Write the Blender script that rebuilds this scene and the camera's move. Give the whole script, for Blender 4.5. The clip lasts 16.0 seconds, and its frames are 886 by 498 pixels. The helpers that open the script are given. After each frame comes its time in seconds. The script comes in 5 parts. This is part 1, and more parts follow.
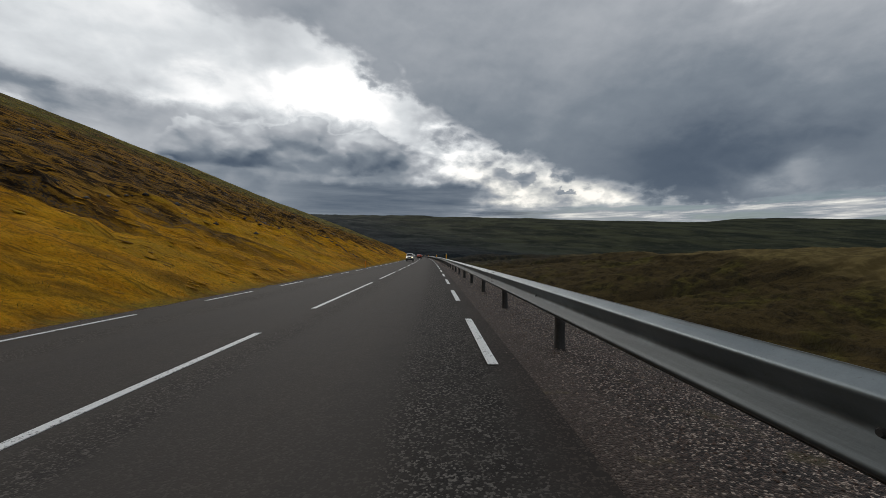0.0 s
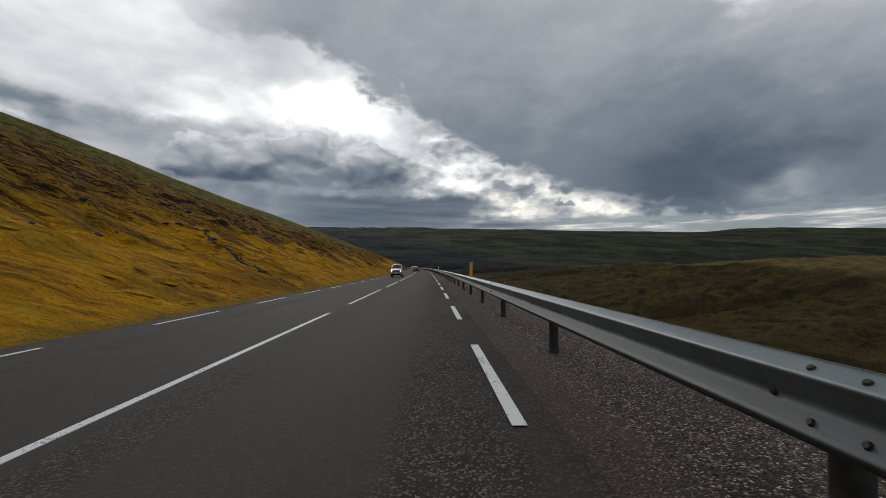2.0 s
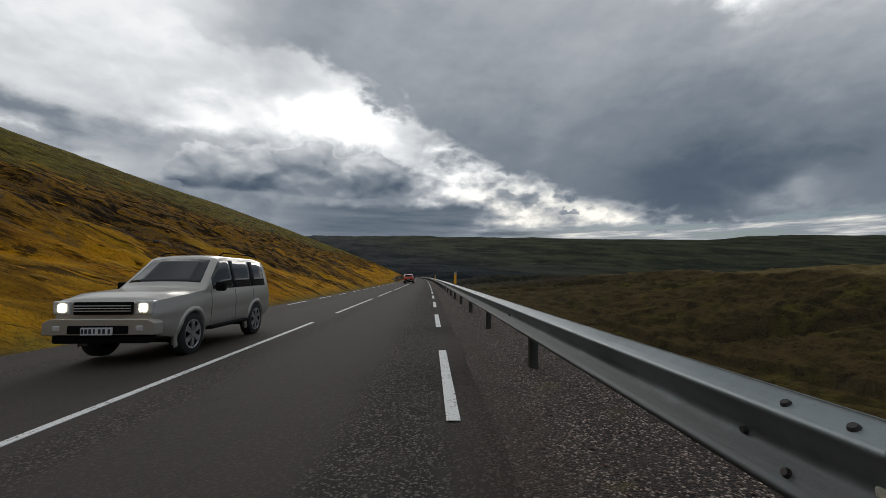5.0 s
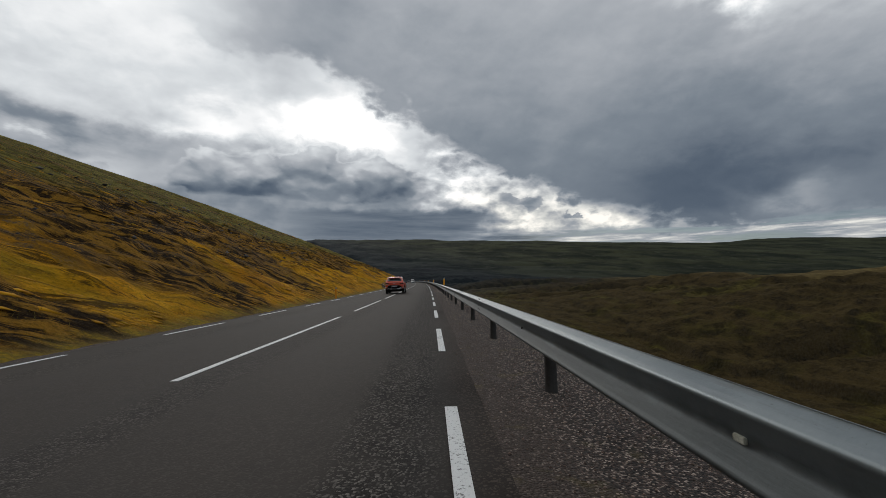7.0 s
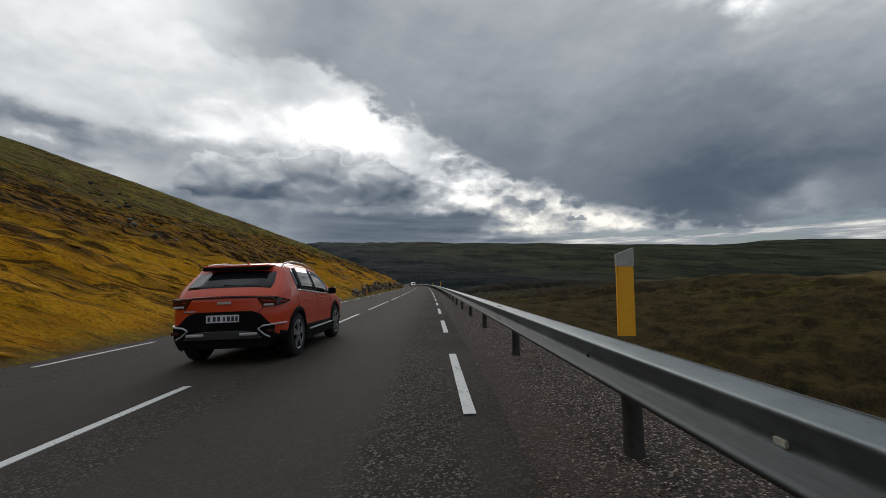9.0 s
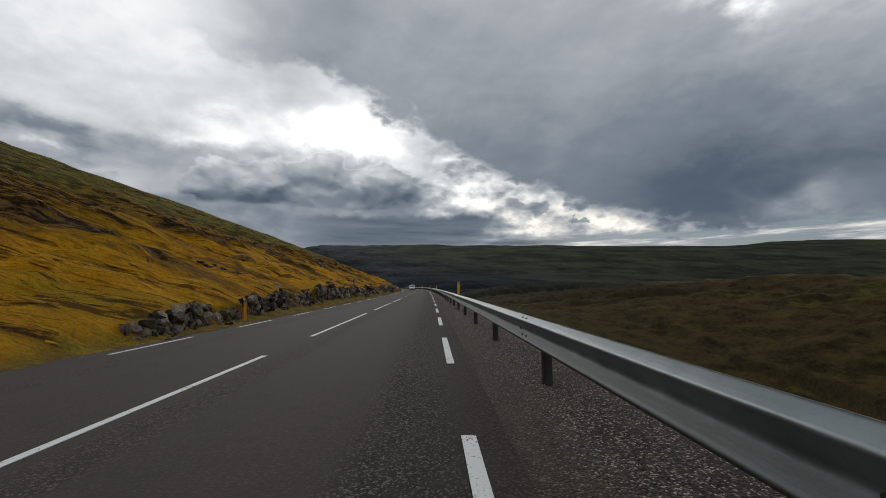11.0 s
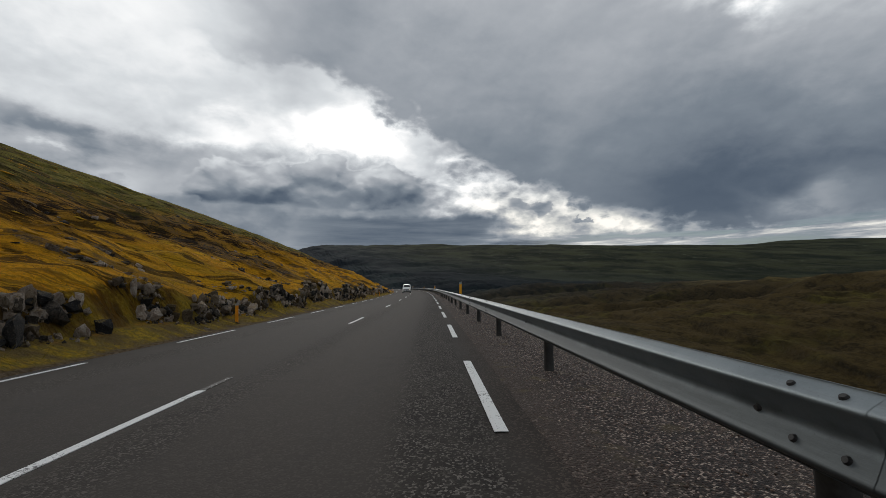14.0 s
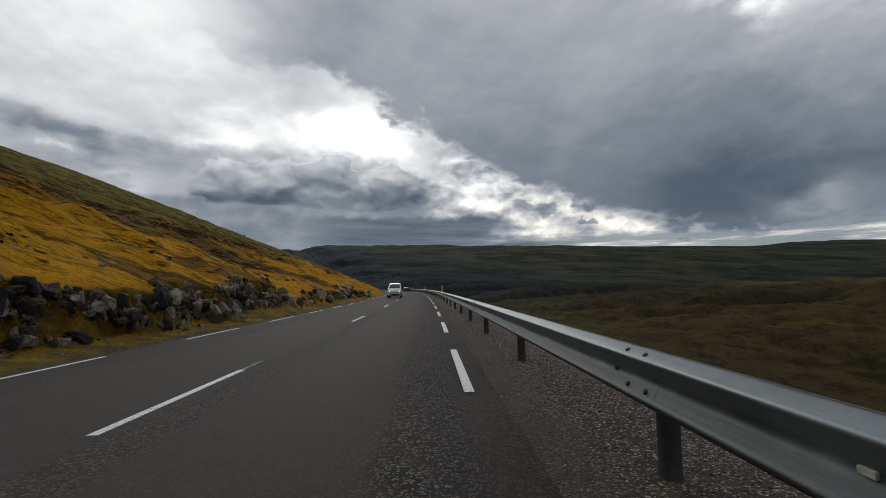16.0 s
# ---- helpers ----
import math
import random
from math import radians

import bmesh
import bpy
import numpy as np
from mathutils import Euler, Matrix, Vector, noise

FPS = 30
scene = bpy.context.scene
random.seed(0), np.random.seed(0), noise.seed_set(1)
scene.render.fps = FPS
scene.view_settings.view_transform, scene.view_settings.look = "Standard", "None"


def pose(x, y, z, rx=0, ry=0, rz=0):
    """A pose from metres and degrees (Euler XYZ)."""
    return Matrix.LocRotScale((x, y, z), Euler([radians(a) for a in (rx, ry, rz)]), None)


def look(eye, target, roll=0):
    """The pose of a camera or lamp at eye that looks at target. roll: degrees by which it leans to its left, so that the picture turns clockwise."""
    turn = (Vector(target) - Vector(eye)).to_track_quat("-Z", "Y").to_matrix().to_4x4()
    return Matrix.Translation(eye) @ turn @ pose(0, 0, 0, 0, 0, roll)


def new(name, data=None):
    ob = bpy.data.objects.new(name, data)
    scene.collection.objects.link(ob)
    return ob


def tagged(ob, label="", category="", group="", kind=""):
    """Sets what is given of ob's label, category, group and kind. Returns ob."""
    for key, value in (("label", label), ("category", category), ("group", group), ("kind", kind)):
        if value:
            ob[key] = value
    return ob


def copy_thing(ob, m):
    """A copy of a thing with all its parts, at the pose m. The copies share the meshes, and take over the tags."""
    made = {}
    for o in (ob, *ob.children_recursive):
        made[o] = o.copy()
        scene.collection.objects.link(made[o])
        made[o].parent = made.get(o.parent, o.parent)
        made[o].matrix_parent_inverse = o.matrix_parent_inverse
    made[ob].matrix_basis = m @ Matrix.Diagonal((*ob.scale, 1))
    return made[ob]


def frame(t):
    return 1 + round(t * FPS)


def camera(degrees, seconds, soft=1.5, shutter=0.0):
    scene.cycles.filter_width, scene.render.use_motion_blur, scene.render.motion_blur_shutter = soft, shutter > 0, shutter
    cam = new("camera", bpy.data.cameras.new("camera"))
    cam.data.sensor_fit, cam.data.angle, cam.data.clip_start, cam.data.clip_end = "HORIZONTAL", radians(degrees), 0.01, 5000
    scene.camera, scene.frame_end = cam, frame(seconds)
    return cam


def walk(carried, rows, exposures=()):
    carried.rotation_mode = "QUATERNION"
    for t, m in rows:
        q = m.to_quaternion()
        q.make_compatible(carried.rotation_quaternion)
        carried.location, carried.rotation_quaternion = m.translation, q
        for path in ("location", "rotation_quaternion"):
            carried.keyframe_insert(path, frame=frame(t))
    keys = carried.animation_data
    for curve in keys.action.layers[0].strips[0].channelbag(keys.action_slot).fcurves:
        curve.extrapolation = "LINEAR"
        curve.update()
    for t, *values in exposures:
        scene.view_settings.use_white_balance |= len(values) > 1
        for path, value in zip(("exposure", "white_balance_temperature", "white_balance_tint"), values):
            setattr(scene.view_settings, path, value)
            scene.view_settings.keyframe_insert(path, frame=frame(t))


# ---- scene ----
# ---------------- camera and its way along the road ----------------
cam = camera(95.3, 16.0, soft=0.35, shutter=0.0)
PATH = [
    (0.0, pose(-0.641, -0.950, 1.162, 90.92, -0.34, -1.29)),
    (0.5, pose(-0.688, 6.999, 1.148, 91.39, -0.36, -1.18)),
    (1.0, pose(-0.720, 14.898, 1.157, 91.80, -0.07, -1.10)),
    (1.5, pose(-0.749, 22.746, 1.154, 92.21, 0.04, -1.19)),
    (2.0, pose(-0.758, 30.695, 1.160, 92.63, 0.07, -1.29)),
    (2.5, pose(-0.699, 38.645, 1.166, 92.73, -0.03, -1.33)),
    (3.0, pose(-0.600, 46.595, 1.152, 93.02, 0.01, -1.09)),
    (3.5, pose(-0.585, 54.596, 1.162, 93.30, 0.19, -1.00)),
    (4.0, pose(-0.640, 62.695, 1.164, 93.50, 0.15, -0.84)),
    (6.5, pose(-1.375, 103.437, 1.162, 94.37, 0.29, -0.42)),
    (7.0, pose(-1.565, 111.784, 1.170, 94.47, 0.31, -0.22)),
    (7.5, pose(-1.774, 120.082, 1.173, 94.60, 0.20, -0.10)),
    (8.0, pose(-2.008, 128.578, 1.197, 94.64, 0.16, 0.14)),
    (8.5, pose(-2.370, 136.871, 1.202, 94.72, 0.28, 0.15)),
    (9.0, pose(-2.670, 145.165, 1.172, 94.88, 0.41, 0.30)),
    (11.5, pose(-4.216, 187.434, 1.167, 95.32, 0.57, 0.89)),
    (12.0, pose(-4.687, 195.770, 1.181, 95.23, 0.45, 1.14)),
    (12.5, pose(-5.208, 204.204, 1.162, 95.20, 0.52, 1.23)),
    (13.0, pose(-5.680, 212.891, 1.174, 95.27, 0.63, 1.34)),
    (13.5, pose(-6.078, 221.581, 1.170, 95.32, 0.65, 1.13)),
    (14.0, pose(-6.422, 230.373, 1.163, 95.34, 0.67, 1.23)),
    (14.5, pose(-6.746, 239.066, 1.157, 95.39, 0.59, 1.42)),
    (15.0, pose(-7.170, 247.856, 1.168, 95.37, 0.42, 1.60)),
    (15.5, pose(-7.671, 256.641, 1.188, 95.43, 0.36, 1.56)),
    (16.0, pose(-8.223, 265.422, 1.165, 95.48, 0.48, 1.76)),
]
walk(cam, PATH)

# ---------------- world, sun ----------------
SUN_AZ, SUN_EL = -16.0, 24.0


class Graph:
    """Short hand for node trees."""

    def __init__(self, tree):
        self.t = tree
        self.n = tree.nodes
        self.l = tree.links

    def node(self, kind, **settings):
        nd = self.n.new(kind)
        for k, v in settings.items():
            if k == "op":
                nd.operation = v
            elif k == "dims":
                nd.noise_dimensions = v
            elif k == "vdims":
                nd.voronoi_dimensions = v
            elif k == "feature":
                nd.feature = v
            elif k == "blend":
                nd.blend_type = v
            elif k == "dtype":
                nd.data_type = v
        return nd

    def put(self, socket, value):
        if value is None:
            return
        if isinstance(value, bpy.types.NodeSocket):
            self.l.new(value, socket)
        else:
            socket.default_value = value

    def m(self, op, a, b=None, c=None, clamp=False):
        nd = self.node("ShaderNodeMath", op=op)
        nd.use_clamp = clamp
        for s, v in zip(nd.inputs, (a, b, c)):
            self.put(s, v)
        return nd.outputs[0]

    def add(self, *vals):
        r = vals[0]
        for v in vals[1:]:
            r = self.m("ADD", r, v)
        return r

    def mul(self, a, b):
        return self.m("MULTIPLY", a, b)

    def step(self, x, lo, hi):
        """Smooth step from lo to hi."""
        nd = self.node("ShaderNodeMapRange")
        nd.interpolation_type = "SMOOTHSTEP"
        self.put(nd.inputs[0], x)
        self.put(nd.inputs[1], lo)
        self.put(nd.inputs[2], hi)
        return nd.outputs[0]

    def remap(self, x, a, b, c, d):
        nd = self.node("ShaderNodeMapRange")
        for s, v in zip(nd.inputs, (x, a, b, c, d)):
            self.put(s, v)
        return nd.outputs[0]

    def lerp(self, f, a, b):
        nd = self.node("ShaderNodeMix", dtype="FLOAT")
        self.put(nd.inputs[0], f)
        self.put(nd.inputs[2], a)
        self.put(nd.inputs[3], b)
        return nd.outputs[0]

    def mix(self, f, a, b, blend="MIX"):
        nd = self.node("ShaderNodeMix", dtype="RGBA", blend=blend)
        self.put(nd.inputs[0], f)
        self.put(nd.inputs[6], (*a, 1) if isinstance(a, tuple) else a)
        self.put(nd.inputs[7], (*b, 1) if isinstance(b, tuple) else b)
        return nd.outputs[2]

    def noise(self, vec, scale, detail=4.0, rough=0.55, distort=0.0, colour=False):
        nd = self.node("ShaderNodeTexNoise")
        self.put(nd.inputs["Vector"], vec)
        self.put(nd.inputs["Scale"], scale)
        self.put(nd.inputs["Detail"], detail)
        self.put(nd.inputs["Roughness"], rough)
        self.put(nd.inputs["Distortion"], distort)
        return nd.outputs["Color" if colour else 0]

    def cells(self, vec, scale, feature="F1", out="Distance", rand=1.0):
        nd = self.node("ShaderNodeTexVoronoi", feature=feature)
        self.put(nd.inputs["Vector"], vec)
        self.put(nd.inputs["Scale"], scale)
        self.put(nd.inputs["Randomness"], rand)
        return nd.outputs[out]

    def stretch(self, vec, sx, sy, sz, rz=0.0):
        nd = self.node("ShaderNodeMapping")
        self.put(nd.inputs["Vector"], vec)
        nd.inputs["Scale"].default_value = (sx, sy, sz)
        nd.inputs["Rotation"].default_value = (0, 0, rz)
        return nd.outputs[0]

    def ramp(self, f, *stops):
        nd = self.node("ShaderNodeValToRGB")
        e = nd.color_ramp.elements
        while len(e) < len(stops):
            e.new(0.5)
        for el, (p, c) in zip(e, stops):
            el.position, el.color = p, (*c, 1)
        self.put(nd.inputs[0], f)
        return nd.outputs[0]


def make_world():
    world = bpy.data.worlds.new("cloudy_sky")
    scene.world = world
    world.use_nodes = True
    world.node_tree.nodes.clear()
    g = Graph(world.node_tree)
    co = g.node("ShaderNodeTexCoord").outputs["Generated"]
    sep = g.node("ShaderNodeSeparateXYZ")
    g.put(sep.inputs[0], co)
    x, y, z = sep.outputs
    az = g.mul(g.m("ARCTAN2", x, y), 57.2958)
    el = g.mul(g.m("ARCSINE", z), 57.2958)
    # cloud noises on the sphere, flattened towards the horizon
    flat = g.stretch(co, 1.0, 1.0, 1.7)
    soft = g.noise(flat, 2.3, 3, 0.45, 0.4)
    puff = g.noise(flat, 6.0, 5, 0.50, 0.25)
    fine = g.noise(flat, 17.0, 6, 0.56, 0.2)
    streak = g.noise(g.stretch(co, 1.0, 1.0, 12.0), 6.0, 7, 0.6, 0.2)
    d1 = g.m("SUBTRACT", soft, 0.5)
    d2 = g.m("SUBTRACT", puff, 0.5)
    d3 = g.m("SUBTRACT", fine, 0.5)
    waz = g.add(az, g.mul(d2, 13.0), g.mul(d3, 5.0))
    wel = g.add(el, g.mul(d2, -9.0), g.mul(d3, 4.0))

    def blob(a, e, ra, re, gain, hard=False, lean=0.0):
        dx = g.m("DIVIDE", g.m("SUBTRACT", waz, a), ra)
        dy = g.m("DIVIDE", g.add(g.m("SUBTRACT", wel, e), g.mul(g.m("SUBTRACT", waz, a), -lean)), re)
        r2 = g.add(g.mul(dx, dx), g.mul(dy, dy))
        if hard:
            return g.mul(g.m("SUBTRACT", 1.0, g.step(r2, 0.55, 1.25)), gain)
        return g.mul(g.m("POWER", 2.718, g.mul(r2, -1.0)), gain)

    up = g.node("ShaderNodeVectorMath", op="ADD")
    g.put(up.inputs[0], flat)
    up.inputs[1].default_value = (-0.006, 0.0, 0.055)
    lit_top = g.mul(g.m("SUBTRACT", puff, g.noise(up.outputs[0], 6.0, 5, 0.50, 0.25)), 1.0)
    up2 = g.node("ShaderNodeVectorMath", op="ADD")
    g.put(up2.inputs[0], flat)
    up2.inputs[1].default_value = (-0.003, 0.0, 0.020)
    lit_fine = g.m("SUBTRACT", fine, g.noise(up2.outputs[0], 17.0, 6, 0.56, 0.2))
    relief = g.add(g.mul(lit_top, 0.9), g.mul(lit_fine, 0.45))
    # heaped lumps of cumulus, lit from above
    wob = g.node("ShaderNodeVectorMath", op="MULTIPLY_ADD")
    g.put(wob.inputs[0], g.noise(flat, 9.0, 4, 0.55, colour=True))
    wob.inputs[1].default_value = (0.10, 0.10, 0.10)
    g.put(wob.inputs[2], flat)

    def heap(shift):
        v = g.node("ShaderNodeVectorMath", op="ADD")
        g.put(v.inputs[0], wob.outputs[0])
        v.inputs[1].default_value = shift
        return g.add(g.mul(g.cells(v.outputs[0], 6.5, "SMOOTH_F1"), 0.75), g.mul(g.cells(v.outputs[0], 15.0, "SMOOTH_F1"), 0.45), g.mul(g.cells(v.outputs[0], 34.0, "SMOOTH_F1"), 0.22))

    lump0 = heap((0.0, 0.0, 0.0))
    lumps = g.m("SUBTRACT", heap((-0.010, 0.0, 0.034)), lump0)
    # thin bright overcast below and to the west
    low = g.add(0.69, g.mul(d1, 0.70), g.mul(d2, 0.26), g.mul(d3, 0.03), g.mul(relief, 0.10), g.mul(lumps, 0.14))
    # broken cumulus towards the north-east, in front of the light
    broken = g.add(0.66, g.mul(d2, 1.1), g.mul(d3, 0.8), g.mul(relief, 0.6), g.mul(lumps, 1.1))
    low = g.lerp(g.mul(g.step(waz, -7.0, 3.0), g.step(el, 24.0, 18.0)), low, broken)
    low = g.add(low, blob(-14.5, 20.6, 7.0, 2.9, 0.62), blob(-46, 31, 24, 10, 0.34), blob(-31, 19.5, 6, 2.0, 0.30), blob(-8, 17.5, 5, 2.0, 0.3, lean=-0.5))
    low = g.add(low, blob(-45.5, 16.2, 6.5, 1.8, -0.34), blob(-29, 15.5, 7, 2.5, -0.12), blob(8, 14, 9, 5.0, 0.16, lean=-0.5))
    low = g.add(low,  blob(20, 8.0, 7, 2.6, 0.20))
    # greyer towards the flat cloud base in the north-west, a paler strip under it
    grey = g.mul(g.mul(g.step(wel, 19.0, 13.5), g.step(waz, 0.0, -9.0)), g.step(waz, -40.0, -26.0))
    fall = g.m("MINIMUM", g.m("MAXIMUM", g.m("SUBTRACT", g.add(el, g.mul(d2, -6.0)), 10.0), 0.0), 9.0)
    low = g.lerp(grey, low, g.add(0.34, g.mul(fall, 0.031), g.mul(d1, 0.35), g.mul(d2, 0.25), g.mul(relief, 0.2), g.mul(lumps, 0.28)))
    strip = g.mul(g.step(g.add(el, g.mul(d3, 1.6), g.mul(d2, 2.0)), 11.3, 10.6), g.step(waz, -2.0, -9.0))
    low = g.lerp(g.mul(strip, 0.85), low, g.add(0.46, g.mul(d2, 0.5), g.mul(d3, 0.25), g.mul(lumps, 0.2)))
    # the grey cumulus bank under the bright gap
    bank = g.step(g.add(blob(-17.0, 12.9, 21.0, 5.0, 1.0), g.mul(d2, 0.45), g.mul(d3, 0.25), g.mul(g.m("SUBTRACT", 0.42, lump0), 0.9)), 0.32, 0.52)
    bank = g.mul(bank, g.step(g.add(el, g.mul(d3, 1.4), g.mul(d2, 1.2)), 10.6, 11.3))
    bank_l = g.add(0.285, g.mul(g.m("SUBTRACT", el, 10.8), 0.052), g.mul(d2, 0.12), g.mul(relief, 0.20), g.mul(lumps, 0.72))
    low = g.lerp(g.mul(bank, 0.9), low, bank_l)
    low = g.add(low, g.mul(g.mul(g.mul(bank, g.m("SUBTRACT", 1.0, bank)), g.step(el, 12.0, 15.0)), 0.30))
    # heaped cumulus low in the west
    heap_w = g.step(g.add(blob(-43.5, 12.0, 6.5, 2.2, 1.0), g.mul(d2, 0.30), g.mul(g.m("SUBTRACT", 0.42, lump0), 0.9)), 0.40, 0.60)
    low = g.lerp(g.mul(heap_w, 0.85), low, g.add(0.64, g.mul(g.m("SUBTRACT", el, 12.5), 0.025), g.mul(lumps, 0.55), g.mul(relief, 0.2)))
    # flat dark layer over the far plateau, bright slits under it
    layer = g.mul(g.step(g.add(el, g.mul(d2, 2.4), g.mul(d3, 1.2)), 10.1, 9.2), g.mul(g.step(waz, 14.0, 4.0), g.step(waz, -24.0, -12.0)))
    low = g.lerp(g.mul(layer, 0.92), low, g.add(0.25, g.mul(g.m("SUBTRACT", streak, 0.5), 0.42)))
    slit = g.step(g.add(el, g.mul(d3, 1.2)), 7.4, 6.0)
    slit_l = g.add(0.46, g.mul(g.m("SUBTRACT", streak, 0.5), 2.3))
    low = g.lerp(g.mul(slit, g.step(waz, -4.0, 16.0)), low, slit_l)
    thin = g.mul(g.step(g.add(el, g.mul(d3, 0.8)), 6.35, 5.7), g.step(az, 6.0, -2.0))
    low = g.lerp(g.mul(thin, 0.2), low, g.add(0.58, g.mul(g.m("SUBTRACT", streak, 0.5), 0.8)))
    # torn dark scraps in front of the light
    for a0, e0, ra, re in ((10.6, 11.3, 2.3, 0.9), (12.6, 10.4, 1.4, 0.7), (18.3, 8.7, 1.2, 0.5)):
        dx = g.m("DIVIDE", g.add(az, -a0, g.mul(d3, 5.0)), ra)
        dy = g.m("DIVIDE", g.add(el, -e0, g.mul(d3, 4.0), g.mul(dx, 0.35)), re)
        scrap = g.step(g.add(g.mul(dx, dx), g.mul(dy, dy), g.mul(d3, 3.0)), 1.3, 0.5)
        low = g.lerp(g.mul(scrap, 0.70), low, g.add(0.42, g.mul(lumps, 0.6)))
    # the large dark deck: its lower edge falls from north-west to north-east
    edge = g.m("MAXIMUM", g.remap(az, -16.0, 28.0, 24.8, 5.2), g.remap(az, 28.0, 60.0, 5.2, 4.4))
    edge = g.m("MINIMUM", edge, 27.0)
    over = g.add(g.m("SUBTRACT", el, edge), g.mul(d2, 10.0), g.mul(d3, 6.0))
    over = g.m("DIVIDE", over, g.add(1.0, g.mul(g.m("MAXIMUM", g.m("SUBTRACT", el, 19.0), 0.0), 0.10)))
    deck = g.mul(g.step(g.add(over, g.mul(g.m("SUBTRACT", 0.42, lump0), 5.0)), -0.6, 1.5), g.step(g.add(az, g.mul(d1, 30.0)), -44.0, -14.0))
    deck_l = g.add(0.345, g.mul(g.m("MINIMUM", g.m("MAXIMUM", g.m("SUBTRACT", el, 9.0), 0.0), 40.0), 0.0065), g.mul(d1, 0.42), g.mul(d2, 0.10), g.mul(d3, 0.03))
    deck_l = g.add(deck_l, g.mul(relief, 0.10), blob(52, 30, 16, 12, 0.22), blob(39, 31.0, 3.0, 2.0, 0.40), blob(6, 36, 14, 6, 0.10), blob(43, 8.4, 4.0, 1.8, 0.22), blob(33, 11.0, 14, 5, -0.17), blob(40, 30, 26, 9, 0.06))
    lum = g.lerp(deck, low, deck_l)
    # overhead and behind the traveller: an even bright overcast
    back = g.step(g.m("ABSOLUTE", az), 58.0, 95.0)
    high = g.step(el, 38.0, 62.0)
    lum = g.lerp(g.m("MAXIMUM", back, high), lum, g.add(0.37, g.mul(g.step(el, 4.0, 65.0), 0.30), g.mul(d1, 0.5), g.mul(d2, 0.2)))
    cloud = g.ramp(lum, (0.0, (0.040, 0.062, 0.10)), (0.2, (0.095, 0.124, 0.166)), (0.4, (0.200, 0.234, 0.276)),
                   (0.6, (0.395, 0.42, 0.455)), (0.8, (0.69, 0.72, 0.745)), (1.0, (1.05, 1.05, 1.05)))
    warm = g.mul(g.mul(g.step(el, 17.0, 8.0), g.step(az, -4.0, 8.0)), g.mul(g.step(lum, 0.45, 0.8), 0.55))
    cloud = g.mix(warm, cloud, g.mix(1.0, cloud, (1.02, 0.95, 0.82), "MULTIPLY"))
    clear = g.node("ShaderNodeTexSky")
    clear.sky_type = "NISHITA"
    clear.sun_disc = False
    clear.sun_elevation, clear.sun_rotation = radians(SUN_EL), radians(SUN_AZ)
    blue = g.mix(1.0, clear.outputs[0], (0.08, 0.08, 0.08), "MULTIPLY")
    cover = g.m("SUBTRACT", 1.0, g.mul(g.mul(g.mul(slit, 0.45), g.step(waz, 6.0, 24.0)), g.step(streak, 0.55, 0.40)))
    sky = g.mix(cover, blue, cloud)
    bg = g.node("ShaderNodeBackground")
    g.put(bg.inputs[0], sky)
    bg.inputs[1].default_value = 1.0
    out = g.node("ShaderNodeOutputWorld")
    g.l.new(bg.outputs[0], out.inputs[0])


make_world()

sun_data = bpy.data.lights.new("veiled_sun", "SUN")
sun_data.energy, sun_data.angle, sun_data.color = 0.55, radians(25), (1.0, 0.95, 0.88)
sun = new("veiled_sun", sun_data)
sun.matrix_world = look((0, 0, 60), (-math.sin(radians(SUN_AZ)) * 50, -math.cos(radians(SUN_AZ)) * 50, 60 - 50 * math.tan(radians(SUN_EL))))
scene.view_settings.exposure = 0.0


# ---------------- materials ----------------
def material(name):
    mat = bpy.data.materials.new(name)
    mat.use_nodes = True
    g = Graph(mat.node_tree)
    return mat, g, mat.node_tree.nodes["Principled BSDF"]


def bump(g, bsdf, height, strength, dist):
    nd = g.node("ShaderNodeBump")
    nd.inputs["Strength"].default_value, nd.inputs["Distance"].default_value = strength, dist
    g.put(nd.inputs["Height"], height)
    g.l.new(nd.outputs[0], bsdf.inputs["Normal"])


def where(g):
    return g.node("ShaderNodeNewGeometry").outputs["Position"]


def attr(g, name):
    nd = g.node("ShaderNodeAttribute")
    nd.attribute_name = name
    return nd.outputs["Fac"]


def simple(name, colour, rough=0.5, metal=0.0, vary=0.12, scale=9.0, coat=0.0, relief=0.0):
    mat, g, b = material(name)
    co = g.node("ShaderNodeTexCoord").outputs["Object"]
    n1, n2 = g.noise(co, scale, 5, 0.6), g.noise(co, scale * 9, 3, 0.6)
    n = g.add(g.mul(n1, 0.65), g.mul(n2, 0.35))
    dark = tuple(c * (1 - vary * 1.6) for c in colour)
    light = tuple(min(1, c * (1 + vary)) for c in colour)
    g.put(b.inputs["Base Color"], g.mix(g.step(n, 0.3, 0.7), dark, light))
    g.put(b.inputs["Roughness"], g.remap(n1, 0.3, 0.7, max(0.02, rough - 0.06), min(1, rough + 0.08)))
    b.inputs["Metallic"].default_value = metal
    b.inputs["Coat Weight"].default_value = coat
    if relief:
        bump(g, b, n2, 0.5, relief)
    return mat


